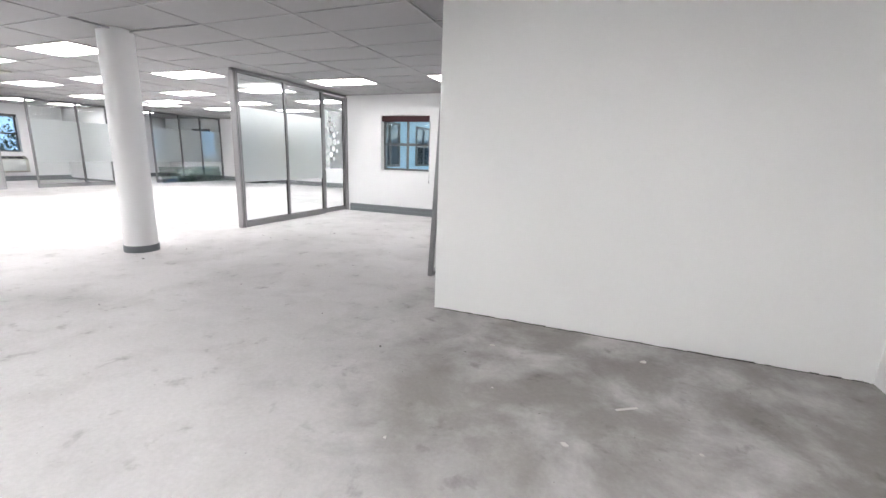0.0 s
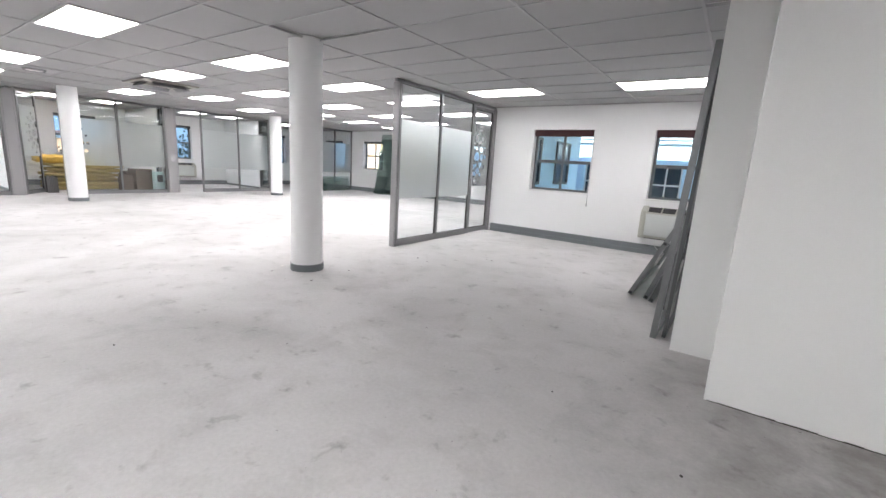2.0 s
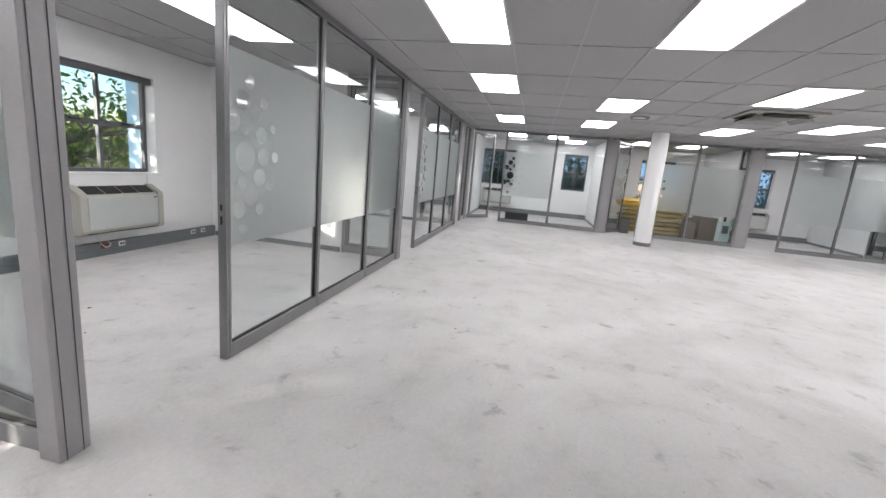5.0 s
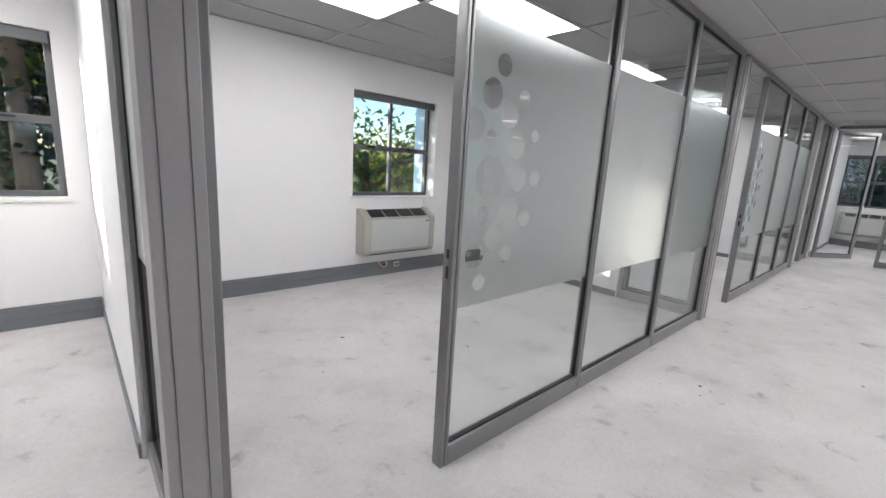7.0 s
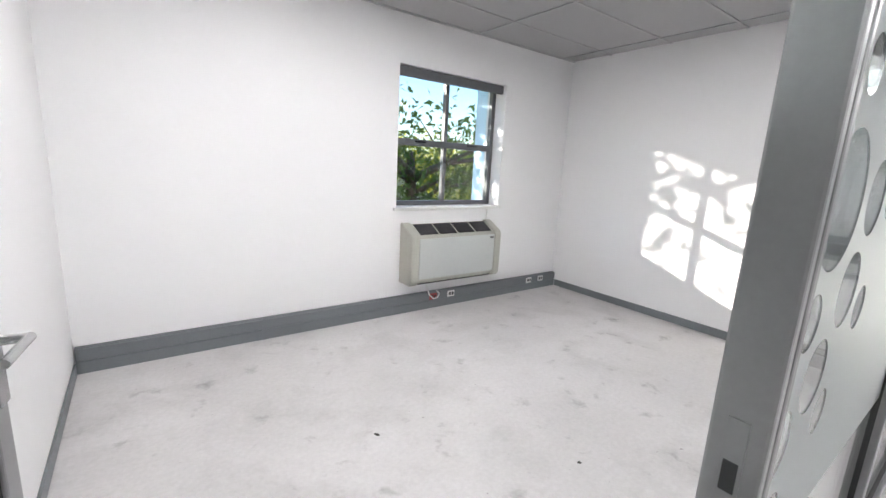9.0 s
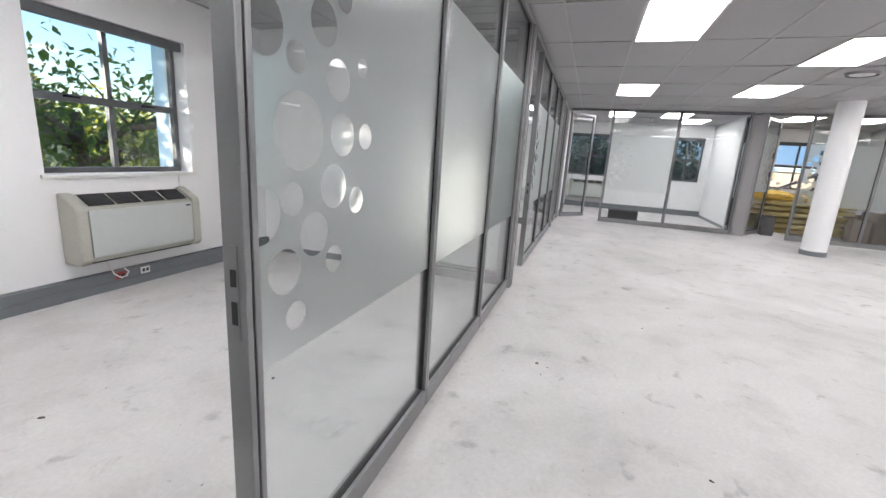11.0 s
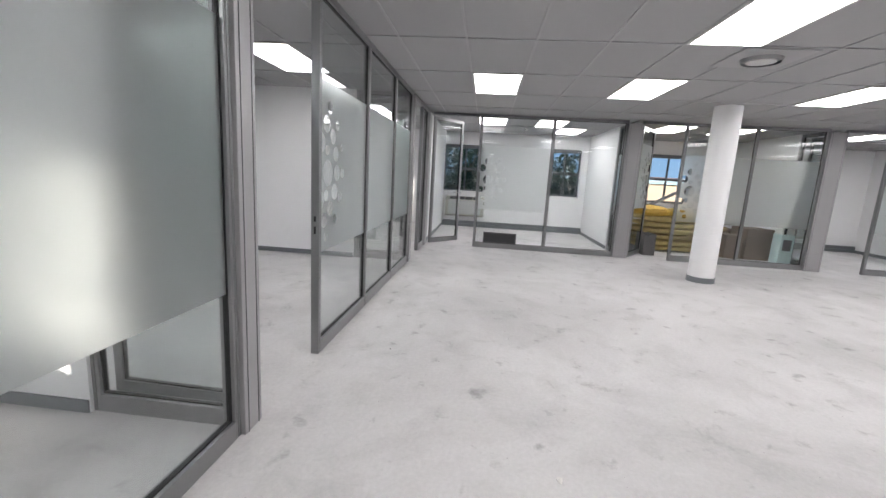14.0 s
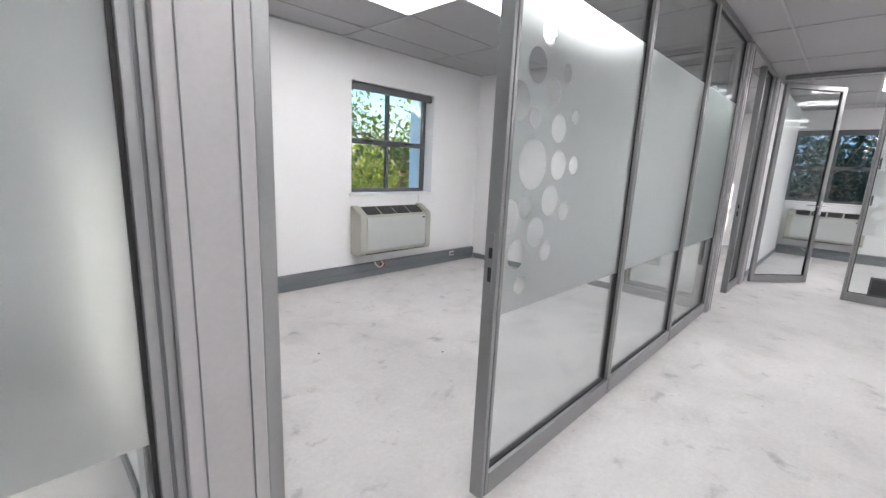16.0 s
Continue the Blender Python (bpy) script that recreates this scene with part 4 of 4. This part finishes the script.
def tree(x, y, height, spread, seed, leaf, count, size, limbs=9, lean=0.0):
    rng = random.Random(seed)
    e = thing("tree", "leafy tree with spreading brown limbs outside the windows", "tree", pose(x, y, GROUND), "garden trees")
    bm = bmesh.new()
    clumps = []
    fork = height * 0.38
    pts = [Vector((0, 0, -0.1)), Vector((lean * 0.4, 0.1, fork * 0.5)), Vector((lean, 0, fork)), Vector((lean * 1.4, 0.15, height * 0.7))]
    rad = [0.24, 0.2, 0.17, 0.08]
    for p, q, a, b in zip(pts, pts[1:], rad, rad[1:]):
        tube(bm, p, q, a, b, 12)
    for k in range(limbs):
        a = k * 2.4 + rng.uniform(-0.4, 0.4)
        s = pts[2].lerp(pts[3], rng.uniform(0, 0.9))
        last, r = s, 0.10 * rng.uniform(0.6, 1.1)
        ln = spread * rng.uniform(0.7, 1.05)
        for j in range(1, 5):
            f = j / 4
            nx = s + Vector((math.cos(a) * ln * f, math.sin(a) * ln * f, ln * (0.55 * f - 0.25 * f * f) * rng.uniform(0.5, 1.2))) + Vector((rng.uniform(-0.15, 0.15), rng.uniform(-0.15, 0.15), 0))
            tube(bm, last, nx, r, r * 0.7, 8)
            for _ in range(2):
                tw = nx + Vector((rng.uniform(-1, 1), rng.uniform(-1, 1), rng.uniform(-0.7, 0.9))) * spread * 0.28
                tube(bm, nx, tw, r * 0.35, r * 0.12, 6)
                clumps.append((tw.x, tw.y, tw.z, spread * 0.24))
            clumps.append((nx.x, nx.y, nx.z, spread * 0.22))
            last, r = nx, r * 0.7
    part("trunk", bm, M_BARK, e, "brown trunk and limbs", True)
    me = leaves(rng, clumps, count, size)
    me.materials.append(leaf)
    ob = new("crown", me)
    ob.parent = e
    tagged(ob, "many small green leaves")


tree(-10.9, -8.2, 7.2, 3.3, 1, M_LEAF, 8000, 0.14, lean=0.5, limbs=11)
tree(-16.2, -8.4, 7.4, 3.4, 2, M_LEAF, 8000, 0.14, lean=-0.4, limbs=11)
# height and place also chosen to dapple the sun reaching room 1
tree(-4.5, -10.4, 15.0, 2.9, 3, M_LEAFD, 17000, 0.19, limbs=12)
# unseen tree, added to keep the sun off room 2
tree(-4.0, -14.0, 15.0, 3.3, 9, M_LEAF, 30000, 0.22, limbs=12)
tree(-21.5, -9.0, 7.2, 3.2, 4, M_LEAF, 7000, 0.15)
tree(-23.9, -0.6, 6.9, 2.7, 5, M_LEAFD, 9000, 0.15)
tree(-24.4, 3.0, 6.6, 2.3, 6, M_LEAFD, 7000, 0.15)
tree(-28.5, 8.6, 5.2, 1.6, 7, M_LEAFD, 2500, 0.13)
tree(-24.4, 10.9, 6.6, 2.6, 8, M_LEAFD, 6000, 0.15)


def hedge(name, a, b, height, seed, leaf, count, size):
    rng = random.Random(seed)
    cl = []
    for _ in range(160):
        f = rng.random()
        cl.append((a[0] + (b[0] - a[0]) * f, a[1] + (b[1] - a[1]) * f + rng.uniform(-0.8, 0.8), GROUND + height * rng.random() ** 0.7, 0.9))
    me = leaves(rng, cl, count, size)
    me.materials.append(leaf)
    tagged(new(name, me), "bank of foliage behind the trees, yellow-green where tinted sunlit, dark where tinted shaded", "foliage", kind="stuff")


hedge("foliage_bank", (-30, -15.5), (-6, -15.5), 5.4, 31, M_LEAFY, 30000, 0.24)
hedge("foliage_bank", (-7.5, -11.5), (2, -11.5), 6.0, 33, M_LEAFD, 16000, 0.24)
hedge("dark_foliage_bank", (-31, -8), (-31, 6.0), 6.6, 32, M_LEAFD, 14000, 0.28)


def house(m, w, d, h, material, cols, rows, label, roof=1.6):
    """A rendered block: local x along its front, local y to its back."""
    e = thing("house", label, "building", m)
    wins = []
    bm = bmesh.new()
    cw = w / cols
    rh = h / rows
    for r in range(rows):
        wall_with(bm, "x", 0, 0.25, 0, w, r * rh, (r + 1) * rh, [((k + 0.5) * cw - 0.5, (k + 0.5) * cw + 0.5, r * rh + 0.9, r * rh + 2.2) for k in range(cols)])
        for k in range(cols):
            wins.append(((k + 0.5) * cw, r * rh + 0.9))
    box(bm, (0, 0.25, 0), (0.25, d, h))
    box(bm, (w - 0.25, 0.25, 0), (w, d, h))
    box(bm, (0.25, d - 0.25, 0), (w - 0.25, d, h))
    part("wall", bm, material, e)
    part("cornice", boxes(((-0.15, -0.22, h), (w + 0.15, 0.25, h + 0.12)), ((-0.25, -0.34, h + 0.121), (w + 0.25, 0.25, h + 0.26)), bevel=0.02), M_FACADE, e, "pale moulded cornice")
    bm = bmesh.new()
    p = [(-0.4, -0.45, h + 0.262), (w + 0.4, -0.45, h + 0.262), (w + 0.4, d + 0.4, h + 0.262), (-0.4, d + 0.4, h + 0.262), (-0.4, d / 2, h + roof), (w + 0.4, d / 2, h + roof)]
    v = [bm.verts.new(q) for q in p]
    for f in ((0, 1, 5, 4), (2, 3, 4, 5), (0, 4, 3), (1, 2, 5), (3, 2, 1, 0)):
        bm.faces.new([v[i] for i in f])
    part("roof", bm, M_ROOF, e, "clay tiled roof")
    for x, z in wins:
        q = part("window", boxes(((x - 0.5, 0.1, z), (x - 0.44, 0.16, z + 1.3)), ((x + 0.44, 0.1, z), (x + 0.5, 0.16, z + 1.3)), ((x - 0.44, 0.1, z), (x + 0.44, 0.16, z + 0.06)), ((x - 0.44, 0.1, z + 1.24), (x + 0.44, 0.16, z + 1.3)),
                                 ((x - 0.44, 0.11, z + 0.62), (x + 0.44, 0.15, z + 0.68)), ((x - 0.025, 0.11, z + 0.06), (x + 0.025, 0.15, z + 0.62)), ((x - 0.025, 0.11, z + 0.68), (x + 0.025, 0.15, z + 1.24))), M_WHITE, e)
        part("pane", boxes(((x - 0.44, 0.12, z + 0.06), (x + 0.44, 0.13, z + 1.24))), M_DARKWIN, q)
        part("surround", boxes(((x - 0.68, -0.05, z - 0.1), (x + 0.68, -0.001, z - 0.001)), ((x - 0.62, -0.04, z), (x - 0.51, -0.001, z + 1.4)), ((x + 0.51, -0.04, z), (x + 0.62, -0.001, z + 1.4))), M_FACADE, q)
    return e


house(pose(-16.6, 17.2, GROUND), 25.6, 8, 5.9, M_FACADE, 11, 2, "pale two-storey rendered building with a tiled roof")
house(pose(-24.2, 21, GROUND), 6.7, 8, 6.4, M_ORANGE, 3, 2, "apricot rendered two-storey house with a tiled roof")
house(pose(-33, 12.5, GROUND, 0, 0, 90) @ Matrix.Translation((-8.5, 0, 0)), 9, 6, 5.0, M_ORANGE, 4, 1, "apricot rendered house behind trees", roof=0.45)
# outer piers beside the south windows, and windows on the outside of the wing
for a, b in SOUTH_WIN:
    structure("outer_pier", boxes(((a - 0.45, SW - THICK - 0.2, GROUND), (a - 0.02, SW - THICK - 0.002, TOP)), bevel=0.01), M_FACADE, "pale rendered pier on the outer wall")
for y in (10.2, 12.4):
    e = thing("wing_window", "grey window on the pale outer wall of the wing", "window", pose(EX + 0.1225, y, 0), kind="structure")
    part("window_frame", boxes(((0, 0, 1.0), (0.05, 0.06, 2.2)), ((0, 1.04, 1.0), (0.05, 1.1, 2.2)), ((0, 0.06, 1.0), (0.05, 1.04, 1.06)), ((0, 0.06, 2.14), (0.05, 1.04, 2.2)), ((0, 0.06, 1.57), (0.05, 1.04, 1.63)), ((0, 0.52, 1.06), (0.045, 0.58, 1.57)), ((0, 0.52, 1.63), (0.045, 0.58, 2.14))), M_ALUD, e)
    part("pane", boxes(((0.01, 0.06, 1.06), (0.02, 1.04, 2.14))), M_DARKWIN, e)
structure("wing_outer_wall", boxes(((EX + 0.1205, NE + THICK + 0.002, GROUND), (EX + 0.122, NW + 0.3, TOP + 0.4))), M_FACADE, "pale rendered outer wall of the wing")

# ---- distant clear sky low over the north and west ----


def sky_backdrop():
    m, t, n, b = nodes_of("distant_sky")
    n.remove(b)
    co, sep, rng_, ramp, em = (n.new("ShaderNode" + k) for k in ("TexCoord", "SeparateXYZ", "MapRange", "ValToRGB", "Emission"))
    rng_.inputs[1].default_value, rng_.inputs[2].default_value = -4.0, 40.0
    e = ramp.color_ramp.elements
    e[0].color, e[1].color = (0.16, 0.25, 0.36, 1), (0.05, 0.13, 0.30, 1)
    t.links.new(co.outputs["Object"], sep.inputs[0])
    t.links.new(sep.outputs["Z"], rng_.inputs[0])
    t.links.new(rng_.outputs[0], ramp.inputs["Fac"])
    t.links.new(ramp.outputs["Color"], em.inputs["Color"])
    t.links.new(em.outputs[0], n["Material Output"].inputs["Surface"])
    bm = bmesh.new()
    ring = [(-8 + 95 * math.cos(math.radians(a)), 5 + 95 * math.sin(math.radians(a))) for a in range(40, 205, 5)]
    lo = [bm.verts.new((x, y, GROUND - 0.05)) for x, y in ring]
    hi = [bm.verts.new((x, y, 40)) for x, y in ring]
    for k in range(len(ring) - 1):
        bm.faces.new((lo[k], lo[k + 1], hi[k + 1], hi[k]))
    structure("backdrop", bm, m, "clear pale blue sky beyond the gardens")


sky_backdrop()
